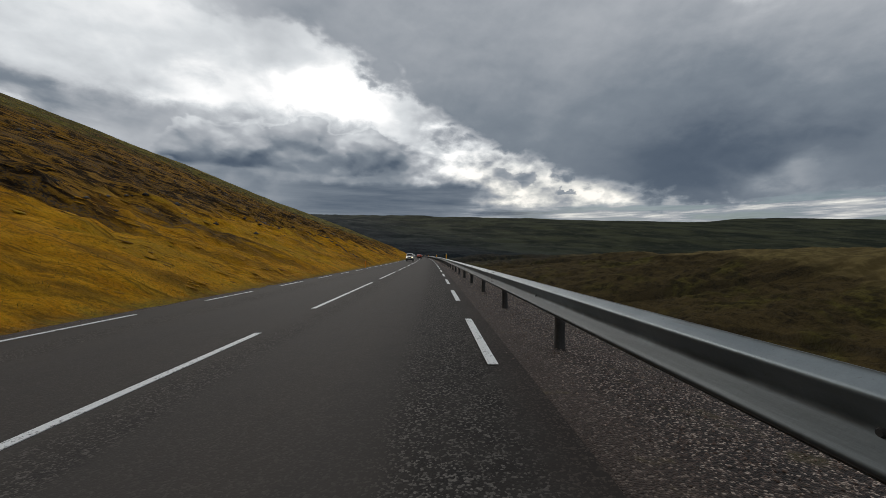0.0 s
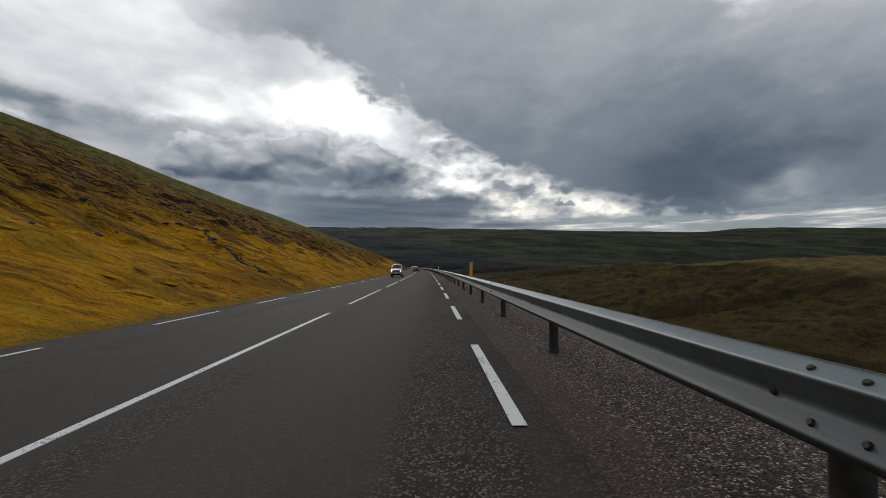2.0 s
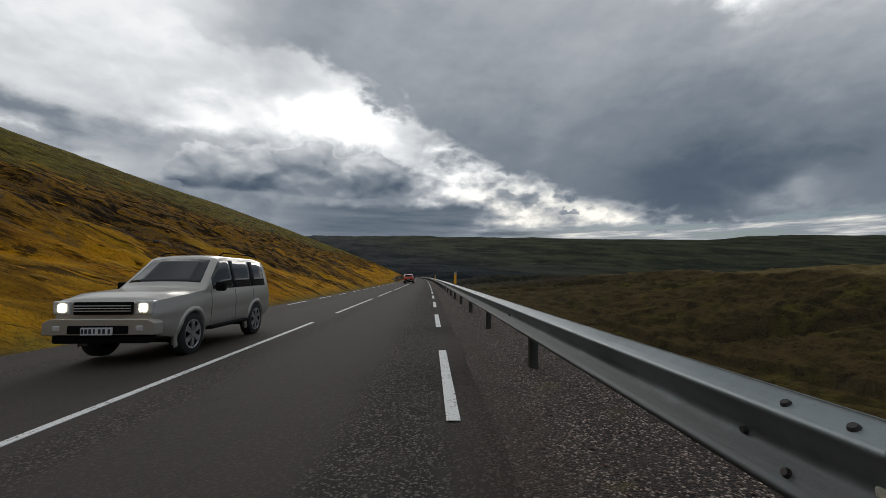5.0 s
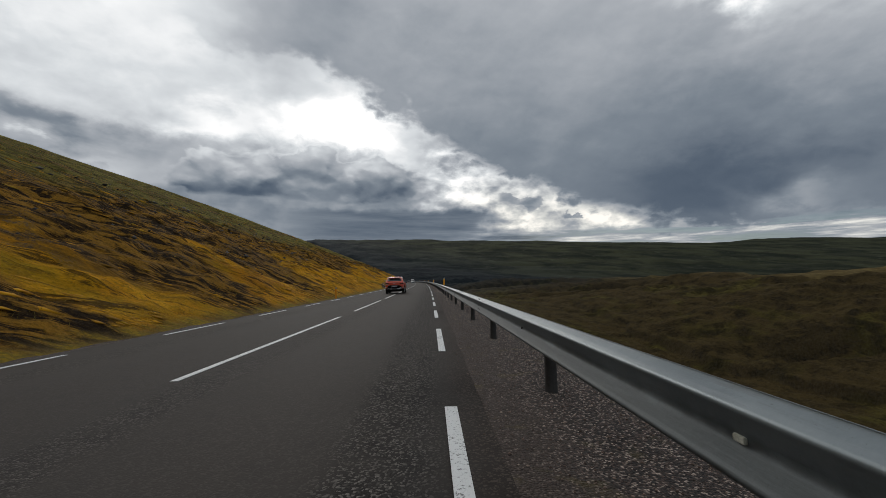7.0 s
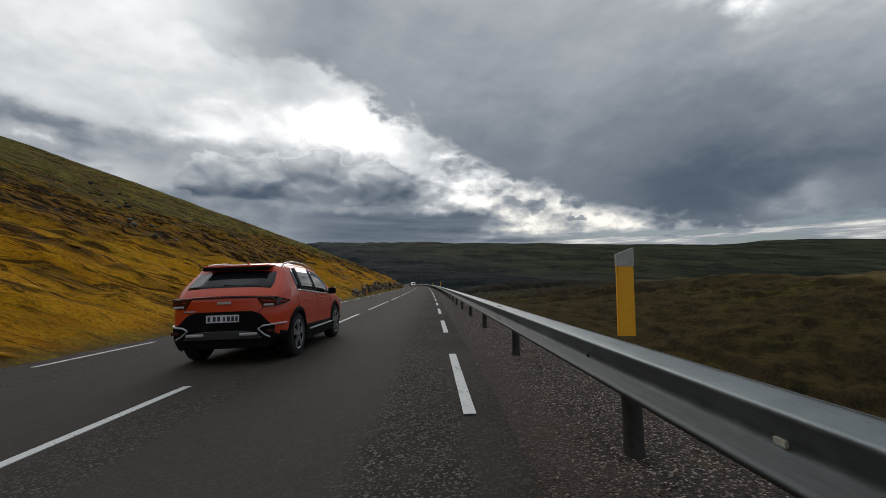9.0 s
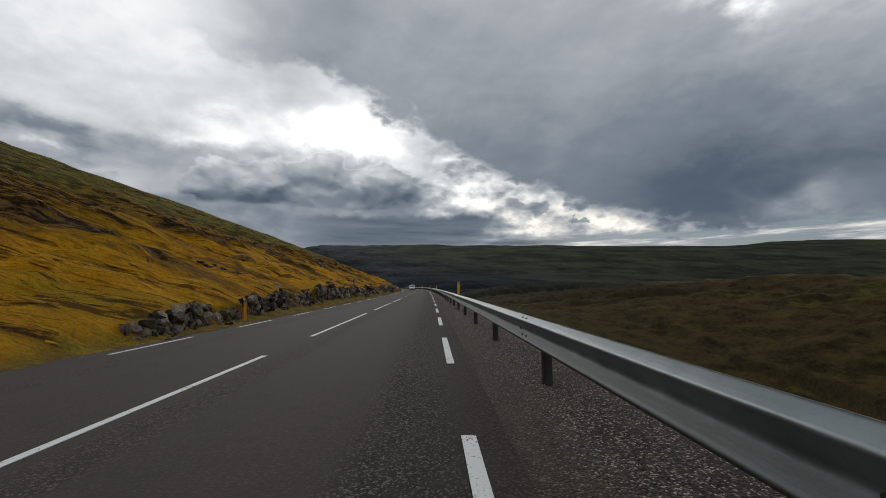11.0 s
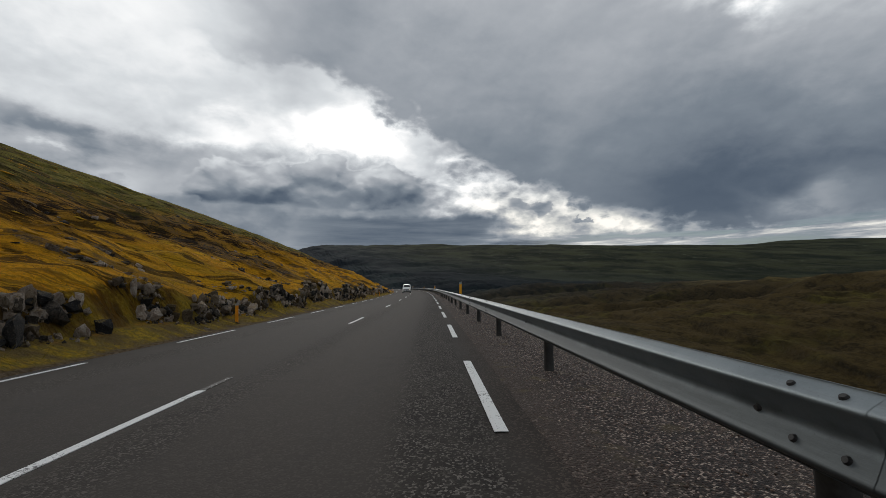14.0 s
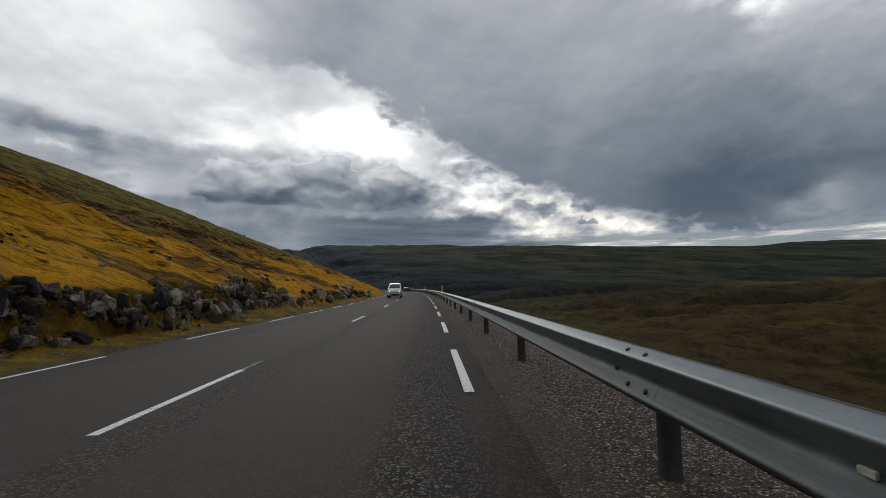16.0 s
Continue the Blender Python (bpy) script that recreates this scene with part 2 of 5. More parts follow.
def mat_asphalt():
    mat, g, b = material("chip_seal_asphalt")
    p = where(g)
    side = attr(g, "side")
    chips = g.cells(p, 66.0, "F1", "Color")
    sepc = g.node("ShaderNodeSeparateColor")
    g.put(sepc.inputs[0], chips)
    tone = sepc.outputs[0]
    chipd = g.cells(p, 66.0, "F1", "Distance")
    big = g.noise(g.stretch(p, 1.0, 0.08, 1.0), 0.9, 5, 0.6)
    mid = g.noise(p, 3.0, 5, 0.6)
    # wheel tracks are worn smooth and dark, the rest is coarser
    def track(c, w):
        return g.m("SUBTRACT", 1.0, g.step(g.m("ABSOLUTE", g.add(side, -c, g.mul(g.m("SUBTRACT", big, 0.5), 0.5))), w * 0.4, w))
    coarse = g.m("MAXIMUM", track(-0.48, 0.55), g.mul(g.m("MAXIMUM", track(-2.95, 0.4), track(-6.2, 0.5)), 0.5))
    worn = g.m("SUBTRACT", 1.0, g.mul(coarse, g.remap(mid, 0.35, 0.65, 0.35, 1.0)))
    col = g.mix(g.step(tone, 0.66, 0.98), (0.032, 0.028, 0.0245), (0.23, 0.205, 0.18))
    col = g.mix(g.mul(worn, 0.95), col, g.mix(g.step(tone, 0.5, 1.0), (0.056, 0.0475, 0.0405), (0.066, 0.057, 0.049)))
    col = g.mix(g.step(big, 0.35, 0.75), col, g.mix(0.25, col, (0.05, 0.047, 0.045)))
    col = g.mix(g.mul(g.step(mid, 0.5, 0.8), 0.3), col, (0.030, 0.028, 0.027))
    # dust along the gravel edge
    dust = g.mul(g.step(g.add(side, g.mul(g.m("SUBTRACT", mid, 0.5), 0.5)), -0.15, 0.34), 0.8)
    col = g.mix(dust, col, g.mix(g.step(tone, 0.55, 0.95), (0.040, 0.030, 0.024), (0.11, 0.085, 0.068)))
    g.put(b.inputs["Base Color"], col)
    g.put(b.inputs["Roughness"], g.lerp(worn, 0.95, 0.85))
    b.inputs["Specular IOR Level"].default_value = 0.15
    hgt = g.mul(g.m("SUBTRACT", 0.7, chipd), g.lerp(worn, 1.0, 0.25))
    bump(g, b, hgt, 0.9, 0.008)
    return mat


def mat_gravel():
    mat, g, b = material("roadside_gravel")
    p = where(g)
    cell = g.cells(p, 58.0, "F1", "Color")
    sepc = g.node("ShaderNodeSeparateColor")
    g.put(sepc.inputs[0], cell)
    dist = g.cells(p, 58.0, "F1", "Distance")
    patch = g.noise(p, 0.8, 5, 0.6)
    col = g.ramp(sepc.outputs[0], (0.0, (0.010, 0.007, 0.006)), (0.45, (0.036, 0.022, 0.016)), (0.76, (0.14, 0.092, 0.072)), (0.98, (0.60, 0.48, 0.39)))
    col = g.mix(g.mul(g.step(dist, 0.35, 0.75), 0.8), col, (0.022, 0.018, 0.015))
    col = g.mix(g.mul(g.step(patch, 0.48, 0.68), 0.5), col, (0.050, 0.032, 0.023))
    near = g.step(g.add(attr(g, "side"), g.mul(g.m("SUBTRACT", patch, 0.5), 0.9)), 1.15, 0.40)
    col = g.mix(g.mul(near, 0.75), col, (0.056, 0.037, 0.027))
    # thin moss between the stones
    moss = g.mul(g.step(g.noise(p, 2.2, 6, 0.65), 0.56, 0.72), 0.45)
    col = g.mix(moss, col, (0.13, 0.10, 0.025))
    g.put(b.inputs["Base Color"], col)
    b.inputs["Roughness"].default_value = 0.9
    bump(g, b, g.m("SUBTRACT", 1.0, dist), 1.0, 0.02)
    return mat


SLANT = radians(36)      # how the streaks of the hillside turn from the fall line


def mat_ground():
    mat, g, b = material("heath_and_moss")
    p = where(g)
    side, rise = attr(g, "side"), attr(g, "rise")
    sepp = g.node("ShaderNodeSeparateXYZ")
    g.put(sepp.inputs[0], p)
    q = g.stretch(p, 1.0, 1.0, 0.3, -SLANT)      # long streaks aslant down the slope
    lay = g.stretch(q, 0.34, 1.0, 1.0)
    n_big = g.noise(lay, 0.055, 6, 0.6, 0.4)
    n_mid = g.noise(lay, 0.28, 7, 0.62, 0.5)
    n_sml = g.noise(g.stretch(q, 0.5, 1.0, 1.6), 1.5, 7, 0.65, 0.3)
    n_tuft = g.noise(p, 9.0, 5, 0.65)
    n_grain = g.noise(p, 45.0, 3, 0.6)
    # ochre moss with green, rust and bare patches, all drawn out along the slope
    hue = g.noise(g.stretch(q, 0.4, 1.0, 1.0), 0.16, 5, 0.62, 0.6)
    thread = g.noise(g.stretch(q, 0.25, 1.0, 1.0), 2.8, 6, 0.70, 0.8)
    moss = g.mix(g.step(n_sml, 0.35, 0.7), (0.70, 0.312, 0.010), (0.88, 0.45, 0.020))
    moss = g.mix(g.mul(g.step(hue, 0.52, 0.66), 0.50), moss, g.mix(n_tuft, (0.20, 0.155, 0.012), (0.44, 0.30, 0.016)))
    moss = g.mix(g.mul(g.step(hue, 0.46, 0.36), 0.6), moss, (0.42, 0.155, 0.010))
    moss = g.mix(g.mul(g.step(n_tuft, 0.47, 0.68), 0.6), moss, (0.20, 0.115, 0.012))
    moss = g.mix(g.mul(g.step(n_mid, 0.50, 0.60), 0.6), moss, (0.15, 0.085, 0.016))
    moss = g.mix(g.mul(g.step(n_mid, 0.46, 0.38), 0.4), moss, (0.34, 0.25, 0.020))
    moss = g.mix(g.mul(g.step(thread, 0.53, 0.63), 0.62), moss, g.mix(g.step(n_tuft, 0.4, 0.6), (0.050, 0.026, 0.008), (0.19, 0.105, 0.014)))
    brown = g.mix(g.step(g.add(g.mul(n_sml, 0.5), g.mul(thread, 0.5)), 0.46, 0.535), (0.022, 0.013, 0.007), (0.40, 0.205, 0.026))
    brown = g.mix(g.mul(g.step(n_tuft, 0.45, 0.65), 0.5), brown, (0.085, 0.050, 0.016))
    green = g.mix(g.step(n_sml, 0.38, 0.64), (0.100, 0.090, 0.022), (0.285, 0.235, 0.050))
    rock = g.mix(g.step(n_sml, 0.4, 0.7), (0.022, 0.019, 0.017), (0.10, 0.092, 0.085))
    # how far up the hill: ochre below, brown and stony in the middle, olive on top
    up = g.add(rise, g.mul(attr(g, "band"), 4.6), g.mul(g.m("SUBTRACT", n_big, 0.5), 8.0), g.mul(g.m("SUBTRACT", n_mid, 0.5), 9.0))
    c = g.mix(g.step(g.add(up, g.mul(g.mul(g.step(sepp.outputs[1], 200.0, 140.0), g.step(sepp.outputs[1], 60.0, 130.0)), 2.2)), 3.1, 4.8), moss, brown)
    c = g.mix(g.step(g.add(up, g.mul(g.step(sepp.outputs[1], 190.0, 100.0), -1.8), g.mul(g.step(sepp.outputs[1], 85.0, 45.0), -6.0)), 6.2, 9.2), c, green)
    scar = g.noise(g.stretch(q, 0.22, 1.0, 1.0), 0.95, 7, 0.72, 0.8)
    worn = g.m("MAXIMUM", g.step(up, 2.2, 3.6), g.remap(sepp.outputs[1], 35.0, 85.0, 0.25, 1.0))
    c = g.mix(g.mul(g.mul(g.step(scar, 0.545, 0.585), 0.8), worn), c, g.mix(g.step(n_tuft, 0.4, 0.65), (0.012, 0.008, 0.005), (0.070, 0.040, 0.014)))
    scar2 = g.noise(g.stretch(q, 0.3, 1.0, 1.0), 2.2, 5, 0.66, 0.5)
    c = g.mix(g.mul(g.mul(g.step(scar2, 0.54, 0.67), 0.36), worn), c, g.mix(n_tuft, (0.035, 0.020, 0.008), (0.13, 0.085, 0.018)))
    bare = g.m("MULTIPLY", g.step(g.add(n_mid, g.mul(g.m("SUBTRACT", n_sml, 0.5), 0.5)), 0.53, 0.60), g.step(rise, 0.6, 3.0))
    c = g.mix(g.mul(g.mul(bare, 0.85), worn), c, g.mix(g.step(n_tuft, 0.4, 0.6), rock, brown))
    # rock, earth and moss of the cutting; the near-black is painted gap shade
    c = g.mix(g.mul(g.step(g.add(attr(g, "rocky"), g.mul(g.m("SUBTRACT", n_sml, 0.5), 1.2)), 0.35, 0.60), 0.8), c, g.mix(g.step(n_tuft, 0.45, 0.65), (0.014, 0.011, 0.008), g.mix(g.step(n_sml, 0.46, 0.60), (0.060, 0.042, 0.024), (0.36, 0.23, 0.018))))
    # verge by the road: grass with dust
    c = g.mix(g.step(g.add(side, g.mul(g.m("SUBTRACT", n_sml, 0.5), 1.6)), -9.3, -8.5), c, g.mix(g.step(n_sml, 0.4, 0.62), g.mix(n_tuft, (0.09, 0.064, 0.030), (0.26, 0.185, 0.07)), g.mix(g.step(n_tuft, 0.4, 0.6), (0.46, 0.30, 0.030), (0.25, 0.19, 0.035))))
    # bare dust next to the asphalt
    c = g.mix(g.mul(g.step(g.add(attr(g, "edge"), g.mul(g.m("SUBTRACT", n_sml, 0.5), 0.9)), 0.95, 0.55), 0.9), c, g.mix(g.step(n_tuft, 0.35, 0.65), (0.085, 0.060, 0.040), (0.20, 0.150, 0.105)))
    # right-hand valley: dull heath, bare earth and pale grass
    h_big, h_mid = g.noise(p, 0.020, 5, 0.6, 0.5), g.noise(p, 0.11, 6, 0.62, 0.4)
    h_sml = g.noise(p, 0.7, 5, 0.65)
    heath = g.mix(g.step(g.add(g.mul(h_mid, 0.55), g.mul(h_sml, 0.45)), 0.36, 0.66), (0.028, 0.021, 0.010), (0.105, 0.074, 0.028))
    heath = g.mix(g.step(h_big, 0.50, 0.62), heath, g.mix(g.step(h_mid, 0.4, 0.6), (0.032, 0.026, 0.009), (0.095, 0.078, 0.020)))
    heath = g.mix(g.mul(g.step(g.add(h_sml, g.mul(g.m("SUBTRACT", h_mid, 0.5), 0.9)), 0.56, 0.72), 0.55), heath, (0.024, 0.018, 0.010))
    heath = g.mix(g.mul(g.step(g.add(attr(g, "crest"), g.mul(g.m("SUBTRACT", h_big, 0.5), 1.2)), 0.35, 0.8), 0.8), heath, g.mix(g.step(h_mid, 0.4, 0.62), (0.120, 0.088, 0.034), (0.20, 0.150, 0.060)))
    c = g.mix(g.step(side, -2.0, 2.0), c, heath)
    nrm = g.node("ShaderNodeSeparateXYZ")
    g.put(nrm.inputs[0], g.node("ShaderNodeNewGeometry").outputs["Normal"])
    steep = g.mul(g.step(g.add(nrm.outputs[2], g.mul(g.m("SUBTRACT", n_mid, 0.5), 0.3)), 0.93, 0.80), g.mul(g.step(side, 60.0, 80.0), g.step(side, 260.0, 230.0)))
    c = g.mix(g.mul(steep, 0.35), c, g.mix(g.step(n_sml, 0.4, 0.65), (0.010, 0.009, 0.008), (0.05, 0.045, 0.038)))
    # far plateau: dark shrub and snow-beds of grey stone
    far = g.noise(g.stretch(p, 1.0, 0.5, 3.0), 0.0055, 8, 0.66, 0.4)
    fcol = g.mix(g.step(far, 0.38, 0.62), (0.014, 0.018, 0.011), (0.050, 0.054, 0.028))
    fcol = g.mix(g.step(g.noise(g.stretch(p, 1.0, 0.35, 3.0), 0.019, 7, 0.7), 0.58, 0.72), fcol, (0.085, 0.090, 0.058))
    # bluish distance haze painted into the colour towards the left
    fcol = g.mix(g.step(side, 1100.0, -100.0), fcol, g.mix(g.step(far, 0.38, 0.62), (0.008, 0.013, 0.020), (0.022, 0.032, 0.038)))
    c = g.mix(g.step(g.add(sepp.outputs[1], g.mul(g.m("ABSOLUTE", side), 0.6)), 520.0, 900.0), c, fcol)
    # pale green pasture on the flat by the far bend
    field = g.mul(g.mul(g.step(sepp.outputs[1], 320.0, 390.0), g.step(sepp.outputs[1], 720.0, 600.0)), g.mul(g.step(side, 3.0, 8.0), g.step(side, 75.0, 35.0)))
    c = g.mix(g.mul(field, 0.85), c, g.mix(g.step(n_mid, 0.4, 0.6), (0.055, 0.066, 0.02), (0.105, 0.105, 0.04)))
    g.put(b.inputs["Base Color"], g.mix(g.mul(g.step(n_grain, 0.35, 0.7), 0.22), c, g.mix(0.55, c, (0.01, 0.008, 0.004))))
    b.inputs["Roughness"].default_value = 0.95
    b.inputs["Specular IOR Level"].default_value = 0.04
    bump(g, b, g.add(g.mul(n_tuft, 0.5), g.mul(n_grain, 0.12), g.mul(n_sml, 1.5), g.mul(scar2, 0.8), g.mul(thread, 0.7), g.mul(scar, -1.2)), 1.0, 0.30)
    return mat


def mat_paint(name="worn_road_paint", lo=0.55, hi=0.70):
    mat, g, b = material(name)
    p = where(g)
    wear = g.noise(p, 38.0, 5, 0.7)
    big = g.noise(p, 2.0, 4, 0.6)
    f = g.step(g.add(wear, g.mul(g.m("SUBTRACT", big, 0.5), 0.5)), lo, hi)
    g.put(b.inputs["Base Color"], g.mix(f, g.mix(big, (0.66, 0.66, 0.64), (0.80, 0.80, 0.78)), (0.062, 0.054, 0.047)))
    b.inputs["Roughness"].default_value = 0.7
    bump(g, b, g.cells(p, 62.0), 0.5, 0.004)
    return mat


def mat_zinc():
    mat, g, b = material("galvanised_steel")
    p = where(g)
    co = g.node("ShaderNodeTexCoord").outputs["Object"]
    n = g.noise(p, 2.2, 6, 0.65)
    spangle = g.cells(p, 140.0, "F1", "Color")
    s = g.node("ShaderNodeSeparateColor")
    g.put(s.inputs[0], spangle)
    streak = g.noise(g.stretch(co, 9.0, 0.6, 2.5), 3.0, 6, 0.65)
    c = g.mix(g.step(n, 0.3, 0.7), (0.168, 0.194, 0.204), (0.245, 0.276, 0.286))
    c = g.mix(g.mul(s.outputs[0], 0.05), c, (0.45, 0.48, 0.50))
    c = g.mix(g.mul(g.step(streak, 0.52, 0.75), 0.45), c, (0.13, 0.135, 0.13))
    # film: shade painted into the lower wave's colour, ragged edge; specks are dirt
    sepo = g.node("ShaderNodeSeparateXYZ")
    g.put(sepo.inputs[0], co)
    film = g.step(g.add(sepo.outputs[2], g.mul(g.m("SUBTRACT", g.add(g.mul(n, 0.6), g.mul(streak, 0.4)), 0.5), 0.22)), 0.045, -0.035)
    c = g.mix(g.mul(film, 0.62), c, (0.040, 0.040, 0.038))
    speck = g.step(g.noise(p, 60.0, 4, 0.7), 0.62, 0.72)
    c = g.mix(g.mul(speck, 0.35), c, (0.06, 0.055, 0.05))
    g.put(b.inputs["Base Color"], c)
    b.inputs["Metallic"].default_value = 0.70
    g.put(b.inputs["Roughness"], g.remap(n, 0.3, 0.7, 0.46, 0.60))
    bump(g, b, g.add(streak, g.mul(n, 1.5)), 0.3, 0.006)
    return mat


def mat_stone(name="basalt", lo=(0.008, 0.007, 0.006), hi=(0.50, 0.42, 0.335), lichen=0.22):
    mat, g, b = material(name)
    co = g.node("ShaderNodeTexCoord").outputs["Object"]
    rnd = g.node("ShaderNodeObjectInfo").outputs["Random"]
    v = g.node("ShaderNodeVectorMath", op="ADD")
    g.put(v.inputs[0], co)
    mulv = g.node("ShaderNodeCombineXYZ")
    for i in range(3):
        g.put(mulv.inputs[i], g.mul(rnd, 40.0 + 13 * i))
    g.put(v.inputs[1], mulv.outputs[0])
    n1, n2 = g.noise(v.outputs[0], 2.6, 7, 0.65, 0.6), g.noise(v.outputs[0], 16.0, 6, 0.65)
    c = g.mix(g.step(g.add(g.mul(n1, 0.45), g.mul(n2, 0.25), g.mul(g.m("POWER", rnd, 1.7), 0.75)), 0.37, 0.76), lo, g.mix(g.step(n1, 0.4, 0.6), hi, (0.34, 0.25, 0.18)))
    # shattered rock: weathered sheets, dark seams running down
    p = where(g)
    seam = g.noise(g.stretch(p, 1.0, 1.0, 0.35), 5.5, 6, 0.7, 1.0)
    c = g.mix(g.mul(g.step(seam, 0.54, 0.64), 0.8), c, lo)
    c = g.mix(g.mul(g.step(n2, 0.56, 0.68), lichen), c, (0.30, 0.29, 0.26))
    c = g.mix(g.mul(g.step(n1, 0.58, 0.70), 0.7), c, (0.10, 0.062, 0.016))
    c = g.mix(g.mul(g.step(g.m("FRACT", g.mul(rnd, 7.31)), 0.62, 0.80), 0.75), c, g.mix(n2, (0.022, 0.014, 0.007), (0.15, 0.09, 0.022)))
    # moss and heath on what faces up
    nz = g.node("ShaderNodeSeparateXYZ")
    g.put(nz.inputs[0], g.node("ShaderNodeNewGeometry").outputs["True Normal"])
    c = g.mix(g.mul(g.step(g.add(nz.outputs[2], g.mul(g.m("SUBTRACT", n2, 0.5), 1.2)), 0.72, 1.05), 0.6), c, g.mix(g.step(n1, 0.4, 0.6), (0.09, 0.06, 0.016), (0.30, 0.20, 0.018)))
    g.put(b.inputs["Base Color"], c)
    b.inputs["Roughness"].default_value = 0.9
    crack = g.noise(v.outputs[0], 5.0, 8, 0.75, 1.2)
    bump(g, b, g.add(n1, g.mul(n2, 0.5), crack, seam), 1.0, 0.08)
    return mat


ASPHALT, GRAVEL, GROUND, PAINT, ZINC, STONE = mat_asphalt(), mat_gravel(), mat_ground(), mat_paint(), mat_zinc(), mat_stone()
FADED = mat_paint("rubbed_off_road_paint", 0.26, 0.43)
POST_STEEL = simple("weathered_post_steel", (0.05, 0.047, 0.043), 0.65, 0.2, 0.3, 5.0)
BOLT_STEEL = simple("bolt_steel", (0.035, 0.032, 0.030), 0.6, 0.3, 0.2, 30.0)
YELLOW = simple("yellow_plastic", (0.98, 0.45, 0.010), 0.5, 0.0, 0.05, 4.0)
ORANGE = simple("orange_plastic", (0.98, 0.34, 0.012), 0.5, 0.0, 0.12, 4.0)
REFLECT = simple("grey_reflective_film", (0.42, 0.41, 0.38), 0.35, 0.1, 0.15, 12.0)
TAG = simple("reflector_tag", (0.50, 0.49, 0.40), 0.3, 0.0, 0.2, 20.0)


# ---------------- geometry helpers ----------------
def bm_ob(name, bm, mat, parent=None, smooth=False):
    me = bpy.data.meshes.new(name)
    bm.to_mesh(me)
    bm.free()
    return mesh_ob(name, me, mat, parent, smooth)


def mesh_ob(name, me, mat, parent=None, smooth=False):
    for mt in (mat if isinstance(mat, (list, tuple)) else [mat]):
        if mt.name not in me.materials:
            me.materials.append(mt)
    if smooth:
        me.polygons.foreach_set("use_smooth", [True] * len(me.polygons))
    ob = new(name, me)
    if parent:
        ob.parent = parent
    return ob


def part(name, bm, mat, parent, label="", smooth=False):
    ob = bm_ob(name, bm, mat, parent, smooth)
    return tagged(ob, label) if label else ob


def shared(name, me, parent, m):
    """One more object on an existing mesh."""
    ob = new(name, me)
    ob.parent = parent
    ob.matrix_basis = m
    return ob


def empty(name, m=None):
    e = new(name)
    e.empty_display_size = 0.2
    if m is not None:
        e.matrix_basis = m
    return e


def box(bm, cx, cy, cz, sx, sy, sz, bev=0.0):
    r = bmesh.ops.create_cube(bm, size=1.0)
    bmesh.ops.scale(bm, vec=(sx, sy, sz), verts=r["verts"])
    bmesh.ops.translate(bm, vec=(cx, cy, cz), verts=r["verts"])
    if bev:
        es = list({e for v in r["verts"] for e in v.link_edges})
        bmesh.ops.bevel(bm, geom=es, offset=bev, segments=2, affect="EDGES", profile=0.6)
    return bm


def boxed(sx, sy, sz, bev=0.0, at=(0, 0, 0)):
    return box(bmesh.new(), *at, sx, sy, sz, bev)


def grid_mesh(name, X, Y, Z, **fields):
    """A sheet from 2-D arrays of coordinates, with float fields on its vertices."""
    r, c = X.shape
    me = bpy.data.meshes.new(name)
    me.vertices.add(r * c)
    me.vertices.foreach_set("co", np.stack([X, Y, Z], -1).astype(np.float32).ravel())
    i = np.arange((r - 1) * (c - 1))
    a = (i // (c - 1)) * c + i % (c - 1)
    q = np.stack([a, a + 1, a + c + 1, a + c], -1).astype(np.int32)
    me.loops.add(q.size)
    me.loops.foreach_set("vertex_index", q.ravel())
    me.polygons.add(len(q))
    me.polygons.foreach_set("loop_start", np.arange(0, q.size, 4, dtype=np.int32))
    me.update(calc_edges=True)
    me.polygons.foreach_set("use_smooth", np.ones(len(q), dtype=bool))
    for k, v in fields.items():
        at = me.attributes.new(k, "FLOAT", "POINT")
        at.data.foreach_set("value", v.astype(np.float32).ravel())
    me.validate()
    return me


def hash2(i, j, seed):
    h = np.sin(i * 127.1 + j * 311.7 + seed * 74.7) * 43758.5453
    return h - np.floor(h)


def value_noise(x, y, seed=0):
    i, j = np.floor(x), np.floor(y)
    fx, fy = x - i, y - j
    fx, fy = fx * fx * fx * (fx * (fx * 6 - 15) + 10), fy * fy * fy * (fy * (fy * 6 - 15) + 10)
    a, b = hash2(i, j, seed), hash2(i + 1, j, seed)
    c, d = hash2(i, j + 1, seed), hash2(i + 1, j + 1, seed)
    return (a * (1 - fx) + b * fx) * (1 - fy) + (c * (1 - fx) + d * fx) * fy - 0.5


def fbm(x, y, octaves=5, seed=0, rough=0.5):
    s, amp = np.zeros_like(x), 1.0
    for o in range(octaves):
        s = s + amp * value_noise(x * 2 ** o, y * 2 ** o, seed + o)
        amp *= rough
    return s


def smooth(x, a, b):
    t = np.clip((x - a) / (b - a), 0, 1)
    return t * t * (3 - 2 * t)


# ---------------- the road's line ----------------
_s = np.arange(-100.0, 5300.0, 1.0)
_k = np.where(_s < 250, 2.2e-4, np.where(_s < 290, 2.2e-4 + (_s - 250) / 40 * 5e-4, np.where(_s < 330, 7.2e-4, np.where(_s < 620, 1.1e-3, 0.0))))
_h = np.cumsum(_k)
_h -= np.interp(0, _s, _h)
_x, _y = np.cumsum(-np.sin(_h)), np.cumsum(np.cos(_h))
_x -= np.interp(0, _s, _x)
_y -= np.interp(0, _s, _y)


def heading(s):
    return np.interp(s, _s, _h)


